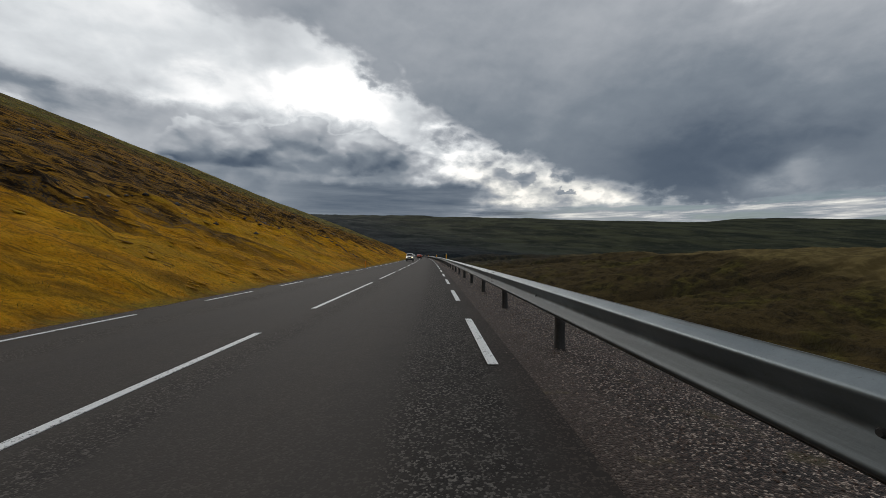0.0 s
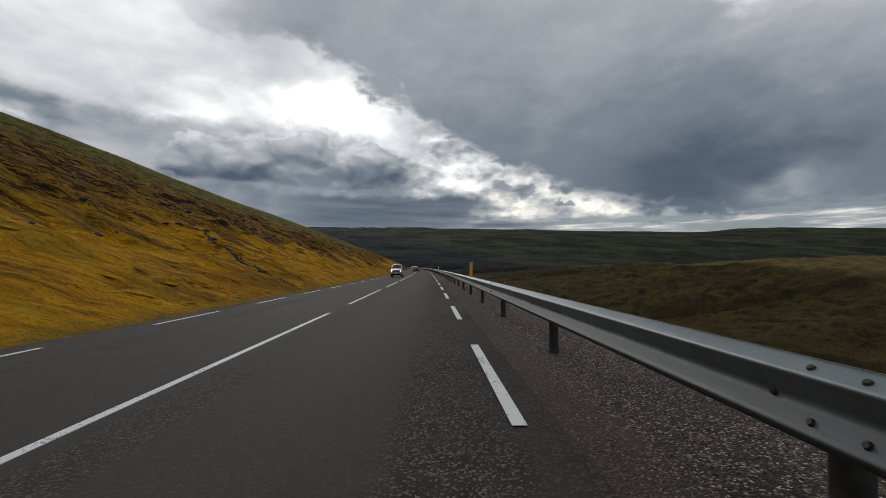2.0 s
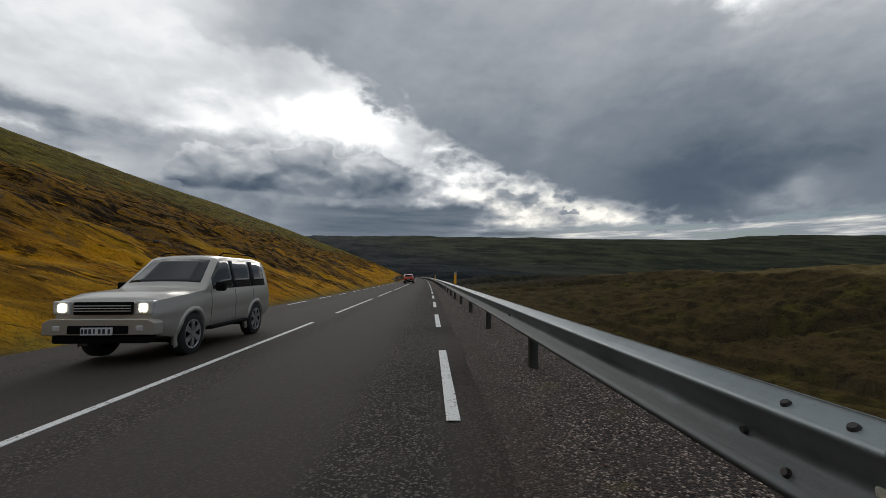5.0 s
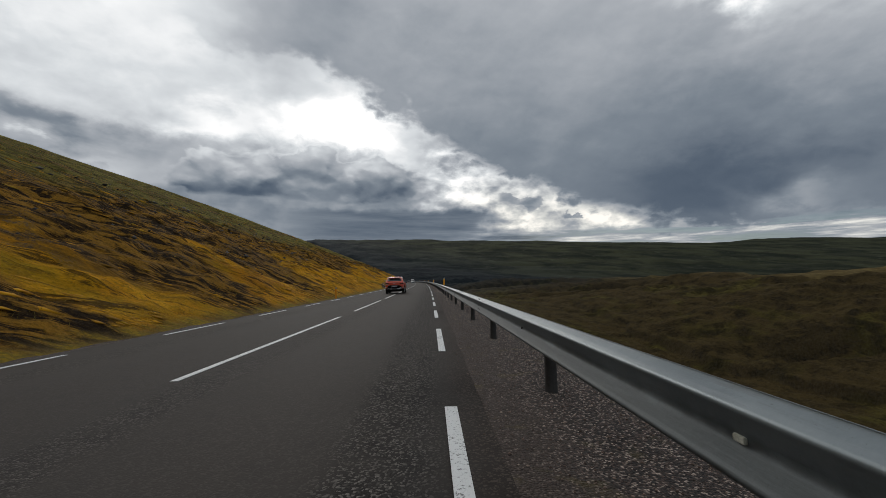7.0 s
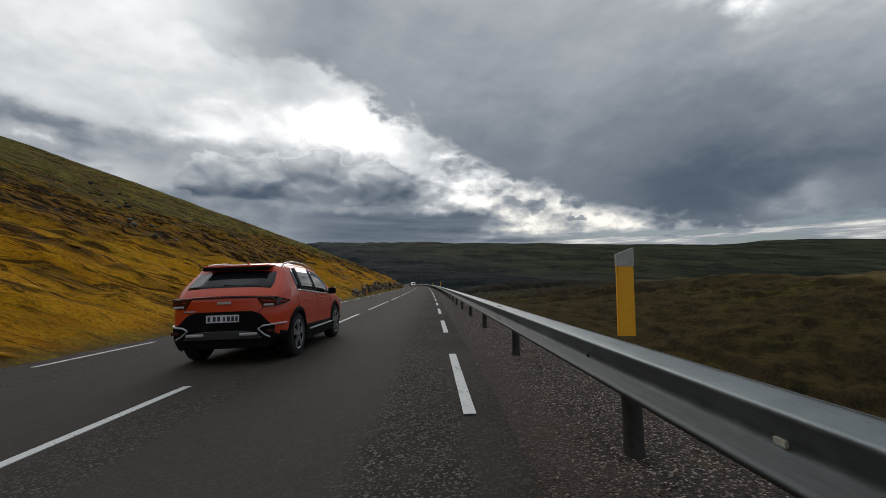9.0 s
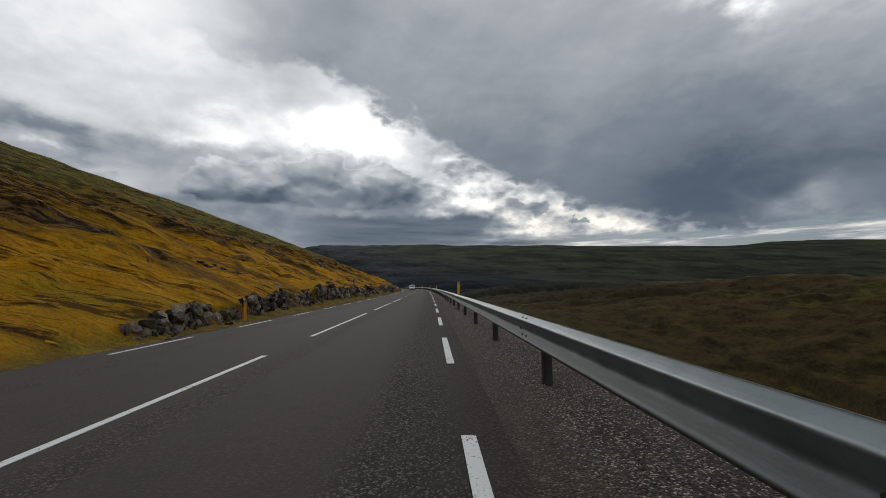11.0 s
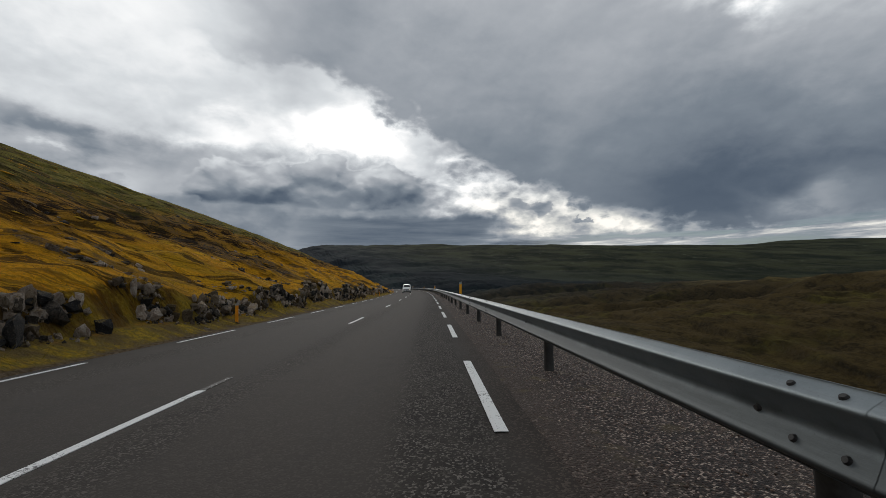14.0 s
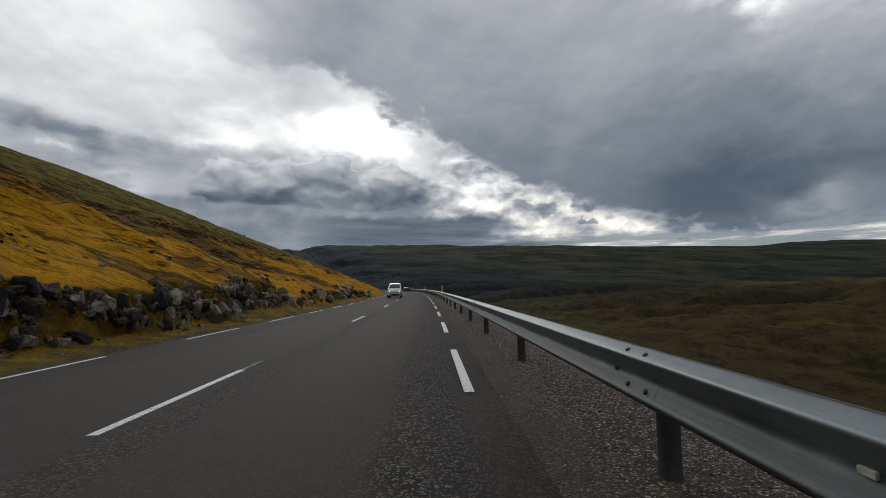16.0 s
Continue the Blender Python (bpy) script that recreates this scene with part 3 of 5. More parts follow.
def on_road(s, u):
    """The place u metres right of the edge line at s metres along it."""
    h = heading(s)
    return np.interp(s, _s, _x) + u * np.cos(h), np.interp(s, _s, _y) + u * np.sin(h)


def line_x(y):
    return np.interp(y, _y, _x)


BANK = 0.03      # the road leans towards the hill


def lean_z(u):
    """Height of the banked road's plane, u metres right of the edge line."""
    return BANK * np.clip(u, -8.0, 0.0)


def place(s, u, z=0.0, turn=0.0):
    x, y = on_road(s, u)
    return pose(x, y, z + float(lean_z(u)), 0, 0, math.degrees(heading(s)) + turn)


# the barrier wanders a little against the edge line
RAIL_S = [-20, 0, 15, 30, 46, 64, 90, 113, 147, 187, 206, 232, 267, 300, 500]
RAIL_U = [0.70, 0.70, 0.74, 0.77, 0.85, 0.92, 0.88, 0.845, 0.81, 0.85, 0.857, 0.82, 0.78, 0.78, 0.78]
LEFT_S, LEFT_U = [0, 25, 60, 75, 115, 130, 190, 213, 243, 275], [-7.40, -7.38, -7.36, -7.24, -7.20, -7.15, -7.22, -7.28, -7.18, -7.26]


def left_u(s):
    """The uphill edge line."""
    return float(np.interp(s, LEFT_S, LEFT_U))


def rail_u(s):
    return float(np.interp(s, RAIL_S, RAIL_U))


# ---------------- ground ----------------
def slanted(y, u):
    """Coordinates along and across the streaks of the hillside."""
    c, s = math.cos(SLANT), math.sin(SLANT)
    return u * c + y * s, y * c - u * s


def bands(y, u):
    """Eroded tongues (positive) and full mossy ones (negative) that come down the slope."""
    d = np.interp(y, LEFT_S, LEFT_U) - u
    out = y * 0
    for s0, back, wide, top, sign in ((122.4, -0.30, 1.7, 13, 1.0), (126.0, 0.0, 1.3, 16, -0.9), (132.3, 0.10, 2.6, 8, 0.9), (139.6, -0.10, 1.5, 11, -0.9), (147.0, -0.4, 1.6, 9, 0.5), (36.0, -0.9, 2.0, 7, 0.5), (115.0, -0.2, 2.0, 6, -0.8)):
        mid = s0 + back * d + 1.1 * fbm(d * 0.35, y * 0 + s0, 3, 87)
        out = out + sign * np.exp(-((y - mid) / wide) ** 2) * (1 - smooth(d, top * .7, top * 1.2))
    return out


def cut_height(s):
    """Height of the rock cutting on the uphill side."""
    g = np.interp(s, [185, 198, 206, 228, 234, 240, 247, 262, 268, 286, 292, 300, 330, 345], [0, .42, .72, .78, .62, 1.0, .68, .78, .95, .88, .55, .65, .65, 0])
    return g * (1 + 0.7 * value_noise(s * 0.33, s * 0 + 3.0, 5))


def clump(s):
    """1 where the cutting is bare rock, 0 where moss has run over it."""
    return 0.55 + 0.45 * smooth(fbm(s * 0.21, s * 0 + 1.5, 3, 27), -0.30, 0.0)


def bed(s):
    """How boldly the rock stands out at s: masses of jointed rock with hollows between."""
    return 0.5 + 1.3 * fbm(s * 0.42, s * 0 + 2.5, 2, 77)


def cut_foot(s):
    return 1.20 - 0.42 * (bed(s) - 0.5)


def cut_wide(s):
    return 3.0 - 2.45 * clump(s)


def gully(y, v):
    """A narrow stony water-course straight down the slope."""
    mid = 57.0 + 1.6 * fbm(v * 0.5, v * 0 + 4.0, 3, 83)
    return np.exp(-((y - mid) / 0.30) ** 2) * smooth(v, 0.7, 1.6) * (1 - smooth(v, 7, 10))


def ground_z(y, u):
    side_n = fbm(u * 0.02, y * 0.011, 5, 11)
    q, k = slanted(y, u)
    rough = np.where(u < -3, fbm(k * 0.25, q * 0.12, 5, 21), fbm(u * 0.25, y * 0.12, 5, 21))
    lumps = fbm(u * 1.3, y * 0.9, 3, 31)
    # uphill side
    v = -u - 6.75
    v = v + np.interp(y, LEFT_S, LEFT_U) + 6.4
    vv = np.maximum(v - 1.2, 0)
    gain = np.interp(y, [0, 75, 130, 170, 220, 260, 300, 340, 400, 520, 900, 1500], [1.17, 1.165, 1.115, 1.10, 1.06, 1.035, 1.03, 1.03, 1.0, .92, .55, -.12])
    hill = 120 * (1 - np.exp(-0.42 * vv / 120)) * gain
    hill = hill * (1 + 0.05 * side_n) + np.interp(vv, [0, 8, 14, 24], [0, .9, .8, .25]) * rough * 1.2 + np.interp(vv, [0, 1.7, 14, 24], [0, .35, .35, .1]) * lumps
    # ribs and runnels aslant down the slope
    tread = 1 - 2.2 * np.abs(fbm(k * 0.62 + 0.5 * fbm(u * 0.1, y * 0.05, 3, 23), q * 0.11, 3, 25))
    hill = hill + np.interp(vv, [0, 1.5, 5, 30, 50], [0, .10, .24, .34, .1]) * tread
    ditch = -0.16 * np.exp(-((v - 0.7) / 0.45) ** 2) * (1 - np.clip(cut_height(y) * 2, 0, 1)) + np.clip(cut_height(y), 0, 1) * (0.12 + 0.34 * smooth(fbm(y * 0.16, y * 0 + 8.0, 3, 29), -0.25, 0.25)) * smooth(v, 0.2, 1.15)
    cut = cut_height(y) * smooth(v, cut_foot(y), cut_foot(y) + cut_wide(y))
    left = hill + cut + ditch - 0.26 * gully(y, v) + lean_z(u)
    # downhill side
    w = u - 2.7
    floor_w = np.interp(y, [-100, 0, 150, 260, 330, 500], [205, 185, 150, 118, 108, 100]) + 14 * fbm(y * 0.02, y * 0 + 7.0, 3, 43)
    wq = np.where(w < 60, w, 60 + (w - 60) * 58 / np.maximum(floor_w - 60, 20))
    fall = np.interp(wq, [0, .4, 1.2, 6, 20, 50, 90, 112, 117, 119.5, 128, 160, 200, 250, 300, 420, 520, 800, 1500, 6000], [0, -.12, -.6, -4.2, -14, -27, -34, -36, -35.5, -31.5, -29, -21, -12, -1, 4, 7, -8, -30, -40, -40])
    soften = np.interp(y, [-100, 270, 400, 900], [1, 1, .45, .5])
    ridge = smooth(wq, 120, 240)
    # side valleys cut the far bank into spurs
    spur = np.abs(fbm(y * 0.011 + wq * 0.004, wq * 0.003, 3, 45)) * 2
    notch = smooth(wq, 118, 150) * (1 - smooth(wq, 230, 300)) * (1 - np.clip(spur * 2.2, 0, 1))
    right = fall * np.where(fall < 0, soften, np.interp(y, [300, 700], [1, 0.2])) + ridge * (side_n * 7 + rough * 0.8) - 9 * notch
    right = right + np.interp(w, [0, 12, 30, 60, 200], [0, 1.0, 1.0, 1.4, 2.2]) * rough + np.minimum(np.maximum(w, 0) * 0.1, .2) * lumps
    ledge = fbm(u * 0.03 + 5, y * 0.02, 4, 41)
    right = right + smooth(w, 15, 40) * (np.round(ledge * 6) / 6 - ledge) * 1.6
    z = np.where(u < -3, left, right)
    # far plateau
    rise = smooth(y, 650, 4500) ** 0.85
    ridge_x = u + line_x(y)
    skyline = np.interp(ridge_x, [-2600, -1800, -1250, -900, -500, 500, 1000, 1500, 2000, 2600, 2900, 3080, 3200, 3600, 4300, 5200, 9000], [270, 350, 384, 413, 420, 412, 400, 389, 383, 385, 396, 419, 432, 427, 408, 412, 400])
    z = z + rise * (skyline + 1.5 * fbm(u * 0.004, y * 0.004, 4, 51)) + smooth(y, 700, 1500) * fbm(u * 0.004, y * 0.004, 6, 61) * 15 * (1 - 0.9 * smooth(y, 3400, 4400))
    bed = ((v < 0.12) & (u < 0)) | ((u > -3.1) & (u < 2.75))
    return np.where(bed, np.where(u > 0, -0.45, -0.10 + lean_z(u)), z)


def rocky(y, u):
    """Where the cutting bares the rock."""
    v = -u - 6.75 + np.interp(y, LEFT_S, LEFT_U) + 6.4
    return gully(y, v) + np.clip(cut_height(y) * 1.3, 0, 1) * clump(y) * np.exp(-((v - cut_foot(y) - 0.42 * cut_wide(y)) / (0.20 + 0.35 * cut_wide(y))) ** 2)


def build_ground():
    ys = np.concatenate([np.arange(-90, -12, 4.0), np.arange(-12, 50, 0.55), np.arange(50, 64, 0.2), np.arange(64, 345, 0.55), np.arange(345, 520, 2.5), np.geomspace(520, 4780, 160)])
    ul = -6.15 - np.concatenate([np.arange(0, 4, 0.22), np.arange(4, 16, 0.5), np.geomspace(16, 60, 38), np.geomspace(63, 2600, 50)])
    ur = 1.9 + np.concatenate([np.arange(0, 3, 0.4), np.geomspace(3.2, 60, 36), np.geomspace(64, 92, 8), np.arange(94, 216, 1.7), np.geomspace(220, 420, 15), np.geomspace(450, 9000, 64)])
    us = np.concatenate([ul[::-1], [-3.0], ur])
    U, Y = np.meshgrid(us, ys)
    Z = ground_z(Y, U)
    X = U + line_x(Y)
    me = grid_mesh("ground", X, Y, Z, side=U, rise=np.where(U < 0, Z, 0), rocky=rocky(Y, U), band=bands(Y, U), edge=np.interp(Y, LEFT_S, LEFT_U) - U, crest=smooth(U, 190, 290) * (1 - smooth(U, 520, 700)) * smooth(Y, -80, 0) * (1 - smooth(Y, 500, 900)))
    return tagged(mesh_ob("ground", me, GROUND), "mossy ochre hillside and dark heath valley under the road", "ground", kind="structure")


ground = build_ground()


def strip(name, mat, s0, s1, ds, us, z, label, category, wob=0.0, drop=0.0):
    s = np.arange(s0, s1, ds)
    S, U = np.meshgrid(s, np.array(us, dtype=float), indexing="ij")
    Uw = U.copy()
    if wob:
        Uw[:, 0] += wob * fbm(s * 1.1, s * 0, 4, 3)
        Uw[:, -1] += wob * fbm(s * 1.1, s * 0 + 9, 4, 4)
    # the uphill edge draws in with the lane
    Uw = Uw + np.where(U < -6, np.interp(S, LEFT_S, LEFT_U) + 6.72, 0)
    X, Y = on_road(S, Uw)
    Z = (np.full_like(X, z) if not callable(z) else z(S, U)) + lean_z(Uw)
    if drop:
        Z[:, 0] -= drop
        Z[:, -1] -= drop
    me = grid_mesh(name, X, Y, Z, side=Uw)
    return tagged(mesh_ob(name, me, mat), label, category, kind="structure")


road = strip("road", ASPHALT, -60, 700, 0.5, [-7.10, -7.04, -5.0, -3.2, -1.6, 0.30, 0.37], 0.0, "dark grey chip-seal asphalt road with worn wheel tracks", "road", 0.16, 0.09)


def shoulder_z(S, U):
    return -0.02 - 0.05 * np.clip(U - 1.2, 0, 3) + 0.03 * fbm(S * 2.0, U * 3.0, 4, 71) - 0.25 * np.clip(U - 2.0, 0, 1)


strip("gravel_shoulder", GRAVEL, -40, 480, 0.25, np.arange(0.2, 3.3, 0.15), shoulder_z, "grey-brown loose gravel shoulder under the crash barrier", "gravel verge")
strip("verge", GRAVEL, -40, 480, 0.5, [-7.62, -7.45, -7.25, -6.98], lambda S, U: -0.05 + 0.03 * fbm(S * 2, U * 3, 3, 72), "narrow gravel and moss verge beside the asphalt", "verge", 0.10)


# ---------------- road markings ----------------
CENTRE_S, CENTRE_U = [0, 20, 60, 75, 115, 128, 212, 240, 270], [-3.45, -3.45, -3.49, -3.43, -3.50, -3.41, -3.46, -3.44, -3.40]


def stripes(name, lateral, starts, length, width, paint=None):
    bm = box(bmesh.new(), 0, length / 2, 0.003, width, length, 0.006)
    me = bpy.data.meshes.new(name)
    bm.to_mesh(me)
    bm.free()
    me.materials.append(paint or PAINT)
    for s in starts:
        a, b = on_road(s, lateral(s)), on_road(s + length, lateral(s + length))
        turn = math.degrees(math.atan2(a[0] - b[0], b[1] - a[1]))
        shared(name, me, road, pose(a[0], a[1], 0.001 + float(lean_z(lateral(s))), 0, 0, turn) @ pose(0, 0, 0, 0, -math.degrees(math.atan(BANK)) if lateral(s) < -1 else 0, 0))


def centre_u(s):
    return float(np.interp(s, CENTRE_S, CENTRE_U))


PERIOD = 6.065
stripes("edge_stripe", lambda s: 0.0, [15.5 + PERIOD * k for k in range(-4, 75)], 3.1, 0.115)
LEFT_STARTS = np.interp(np.arange(-5, 70), [-5, 0, 8, 15, 18, 32, 37, 43, 69], [-6.5, 23.1, 70.3, 110.9, 128.7, 211.9, 241.5, 277.4, 433.0])
stripes("edge_stripe", left_u, LEFT_STARTS, 3.05, 0.10)
CENTRE_STARTS = np.interp(np.arange(-2, 18), [-2, 0, 5, 9, 10, 16, 17], [-15.66, 8.6, 69.15, 117.2, 129.2, 202.1, 214.2])
stripes("centre_stripe", centre_u, CENTRE_STARTS, 9.15, 0.105)
SHORT_STARTS = [232.95 + 12.14 * k for k in range(17)]
stripes("centre_stripe", centre_u, SHORT_STARTS, 2.85, 0.105)
# rubbed-off ends of older dashes
stripes("faded_stripe", centre_u, [float(CENTRE_STARTS[k + 2]) + 9.17 for k in (0, 2, 4, 5, 9, 12, 16)], 0.28, 0.085, FADED)
stripes("faded_stripe", centre_u, [SHORT_STARTS[k] + 2.87 for k in (0, 2, 3, 5)], 0.7, 0.085, FADED)


# ---------------- crash barrier ----------------
TOP = 0.822


def beam_profile():
    """The W section, from the lower lip to the upper lip: depth towards the road, height."""
    half = [(0.034, 0.0), (0.035, 0.010), (0.040, 0.020), (0.058, 0.058), (0.070, 0.082), (0.077, 0.093), (0.081, 0.100), (0.082, 0.106),
            (0.080, 0.112), (0.075, 0.118), (0.052, 0.133), (0.020, 0.150), (0.006, 0.157), (0.002, 0.160), (0.008, 0.164)]
    pts = [(d, -z) for d, z in half[:0:-1]] + half
    fine = [pts[0]]
    for (d0, z0), (d1, z1) in zip(pts, pts[1:]):
        if math.hypot(d1 - d0, z1 - z0) > 0.025:      # flat webs between the bends
            fine += [(d0 + (d1 - d0) * f, z0 + (z1 - z0) * f) for f in (0.12, 0.88)]
        fine.append((d1, z1))
    return fine


def beam_mesh(length, lap):
    bm = bmesh.new()
    rows = []
    n = 4
    for j in range(n + 1):
        yy = -lap + (length + lap) * j / n
        row = []
        for side in (0, 1):
            for d, z in beam_profile():
                row.append(bm.verts.new((-d + side * 0.004, yy, z)))
        rows.append(row)
    k = len(beam_profile())
    for a, b in zip(rows, rows[1:]):
        for i in range(k - 1):
            bm.faces.new((a[i], a[i + 1], b[i + 1], b[i]))
            bm.faces.new((a[k + i + 1], a[k + i], b[k + i], b[k + i + 1]))
        bm.faces.new((a[0], b[0], b[k], a[k]))
        bm.faces.new((a[k - 1], a[2 * k - 1], b[2 * k - 1], b[k - 1]))
    bmesh.ops.recalc_face_normals(bm, faces=bm.faces)
    me = bpy.data.meshes.new("beam")
    bm.to_mesh(me)
    bm.free()
    me.polygons.foreach_set("use_smooth", [True] * len(me.polygons))
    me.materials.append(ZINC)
    return me


def post_mesh():
    """A stout upright with well rounded edges and a slightly uneven face."""
    bm = bmesh.new()
    rnd = random.Random(12)
    seg, rings = 14, []
    for z in (-0.47, -0.02, 0.10, 0.30, 0.55, 0.70, 0.705):
        grow = 1.10 if z < 0 else 1.0
        ring = []
        for k in range(seg):
            a = 2 * math.pi * k / seg
            c, n = math.cos(a), math.sin(a)
            r = 1.0 / (abs(c) ** 3.2 + abs(n) ** 3.2) ** (1 / 3.2)
            ring.append(bm.verts.new((0.03 + 0.060 * r * c * grow + rnd.uniform(-.0015, .0015), 0.066 * r * n * grow + rnd.uniform(-.0015, .0015), z)))
        rings.append(ring)
    for r0, r1 in zip(rings, rings[1:]):
        for k in range(seg):
            bm.faces.new((r0[k], r0[(k + 1) % seg], r1[(k + 1) % seg], r1[k]))
    bm.faces.new(rings[-1])
    me = bpy.data.meshes.new("post")
    bm.to_mesh(me)
    bm.free()
    me.polygons.foreach_set("use_smooth", [True] * len(me.polygons))
    me.materials.append(POST_STEEL)
    return me


def small_mesh(name, bm, mat):
    me = bpy.data.meshes.new(name)
    bm.to_mesh(me)
    bm.free()
    me.materials.append(mat)
    return me


def bolt_bm(r=0.018, h=0.014):
    bm = bmesh.new()
    bmesh.ops.create_cone(bm, cap_ends=True, segments=10, radius1=r, radius2=r * 0.62, depth=h, matrix=Matrix.Rotation(-math.pi / 2, 4, "Y"))
    return bm


def post_s(n):
    """Where post n stands; the spacing is not quite even."""
    return 4.0 * n + float(np.interp(4.0 * n, [0, 16, 28, 36, 44, 52, 60, 68, 84, 108, 120, 148, 190, 208, 236, 240, 268, 276], [.2, .2, .3, .35, .4, .4, .35, .3, .2, .2, .2, .1, .05, .0, .2, .3, .17, .3]))


def build_barrier():
    rail = tagged(empty("crash_barrier", place(0, 1.0)), "galvanised steel W-beam crash barrier on dark posts along the gravel shoulder", "crash barrier")
    inv = rail.matrix_basis.inverted()
    beam, lapped, post = beam_mesh(4.0, 0.004), beam_mesh(4.0, 0.46), post_mesh()
    block = small_mesh("spacer", boxed(0.20, 0.07, 0.16, 0.008), POST_STEEL)
    bolt = small_mesh("bolt", bolt_bm(), BOLT_STEEL)
    tag = small_mesh("reflector", boxed(0.014, 0.050, 0.024, 0.005), TAG)
    rnd = random.Random(4)
    for n in range(-4, 112):
        s, s1 = post_s(n), post_s(n + 1)
        x0, y0 = on_road(s, rail_u(s))
        x1, y1 = on_road(s1, rail_u(s1))
        turn = math.degrees(math.atan2(-(x1 - x0), y1 - y0))
        base = pose(x0, y0, 0, 0, 0, turn)
        shared("post", post, rail, inv @ base @ pose(0.235, 0, 0, rnd.uniform(-1, 1), rnd.uniform(-1, 1), rnd.uniform(-3, 3)))
        shared("spacer", block, rail, inv @ base @ pose(0.098, 0, TOP - 0.163, 0, 0, 0))
        joint = (n % 2 == 0) == (n < 61)
        length = math.hypot(x1 - x0, y1 - y0) / 4.0
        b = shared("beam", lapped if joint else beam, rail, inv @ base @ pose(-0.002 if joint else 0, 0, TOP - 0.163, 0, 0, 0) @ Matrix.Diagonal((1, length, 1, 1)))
        if -2 <= n < 85:
            shared("bolt", bolt, b, pose(-0.040, 0, -0.004))
            if joint:        # two lengths lap and are bolted
                for yy in (-0.37, -0.18):
                    for zz, dd, tip in ((-0.058, 0.062, 26), (0.136, 0.050, 60)):
                        shared("bolt", bolt, b, pose(-dd, yy, zz, 0, tip, 0))
        for at in (46.4, 79.8, 113.1, 146.5, 179.9, 213.3, 246.7, 266.7, 300.0):
            if s <= at < s1:
                shared("reflector", tag, b, pose(-0.041, (at - s) / length, 0.004))
    return rail


build_barrier()


# ---------------- marker posts ----------------
def marker_post(height, width, colour, film, label, slant=0.05, base=-0.25):
    """A flat hollow marker with a slanted top and a film band."""
    e = tagged(empty("marker_post"), label, "marker post")
    hw, t = width / 2, 0.03
    bm = bmesh.new()
    zs = height - film
    prof = [(-hw, -t / 2), (hw, -t / 2), (hw, t / 2), (-hw, t / 2)]
    lo = [bm.verts.new((x, y, base)) for x, y in prof]
    hi = [bm.verts.new((x, y, zs)) for x, y in prof]
    for i in range(4):
        j = (i + 1) % 4
        bm.faces.new((lo[i], lo[j], hi[j], hi[i]))
    bm.faces.new(hi)
    bmesh.ops.bevel(bm, geom=[ed for ed in bm.edges if abs(ed.verts[0].co.z - ed.verts[1].co.z) > 0.3], offset=0.006, segments=2, affect="EDGES")
    part("body", bm, colour, e)
    bm = bmesh.new()
    lo = [bm.verts.new((x * 1.02, y * 1.1, zs)) for x, y in prof]
    hi = [bm.verts.new((x * 1.02, y * 1.1, height + (slant if x > 0 else 0) - slant)) for x, y in prof]
    for i in range(4):
        j = (i + 1) % 4
        bm.faces.new((lo[i], lo[j], hi[j], hi[i]))
    bm.faces.new(hi)
    part("reflective_band", bm, REFLECT, e, "grey reflective band")
    return e


def build_markers():
    right = marker_post(1.43, 0.128, YELLOW, 0.14, "tall yellow plastic marker post with grey top on a barrier post", base=0.78)
    right["group"] = "marker posts along the road"
    left = marker_post(0.86, 0.12, ORANGE, 0.10, "short orange plastic marker post on the mossy verge", 0.03)
    left["group"] = "marker posts along the road"
    first = True
    for k, s in enumerate(post_s(n) for n in (12, 25, 37, 50, 63, 76, 89, 102)):
        for src, u, lean in ((right, rail_u(s) + 0.275, 0.6), (left, left_u(s) - 1.0, -1.5)):
            at = s if u > 0 else 46.5 + 50.1 * k
            m = place(at, u) @ pose(0, 0.075 if u > 0 else 0, 0, 0, lean, 0)
            if first:
                src.matrix_basis = m
            else:
                copy_thing(src, m)
        first = False


build_markers()


# ---------------- rocks of the cutting ----------------
def stone_mesh(seed):
    """An angular broken block: the hull of a few jittered points, columns and slabs among them."""
    r = random.Random(seed)
    bm = bmesh.new()
    tall = r.uniform(0.8, 1.25) if seed % 3 else r.uniform(1.2, 1.6)
    n = r.choice((8, 9, 10, 12))
    for i in range(n):
        a = 2 * math.pi * (i * 0.618 + r.uniform(-.08, .08))
        h = 1 - 2 * (i + .5) / n
        q = math.sqrt(1 - h * h) ** 0.35 * r.uniform(.36, .62)
        bm.verts.new((q * math.cos(a), q * math.sin(a) * r.uniform(.8, 1.0), .5 * tall * math.copysign(abs(h) ** .55, h) * r.uniform(.80, 1.05)))
    bmesh.ops.convex_hull(bm, input=bm.verts)
    loose = [v for v in bm.verts if not v.link_faces]
    bmesh.ops.delete(bm, geom=loose, context="VERTS")
    # chipped faces and edges
    bmesh.ops.subdivide_edges(bm, edges=bm.edges[:], cuts=1, use_grid_fill=True)
    bmesh.ops.triangulate(bm, faces=bm.faces[:])
    for w in bm.verts:
        w.co += Vector((r.gauss(0, .028), r.gauss(0, .028), r.gauss(0, .028)))
    return small_mesh("stone", bm, STONE)


STONES = [stone_mesh(i) for i in range(16)]


FACE_V = np.arange(0.3, 3.6, 0.05)


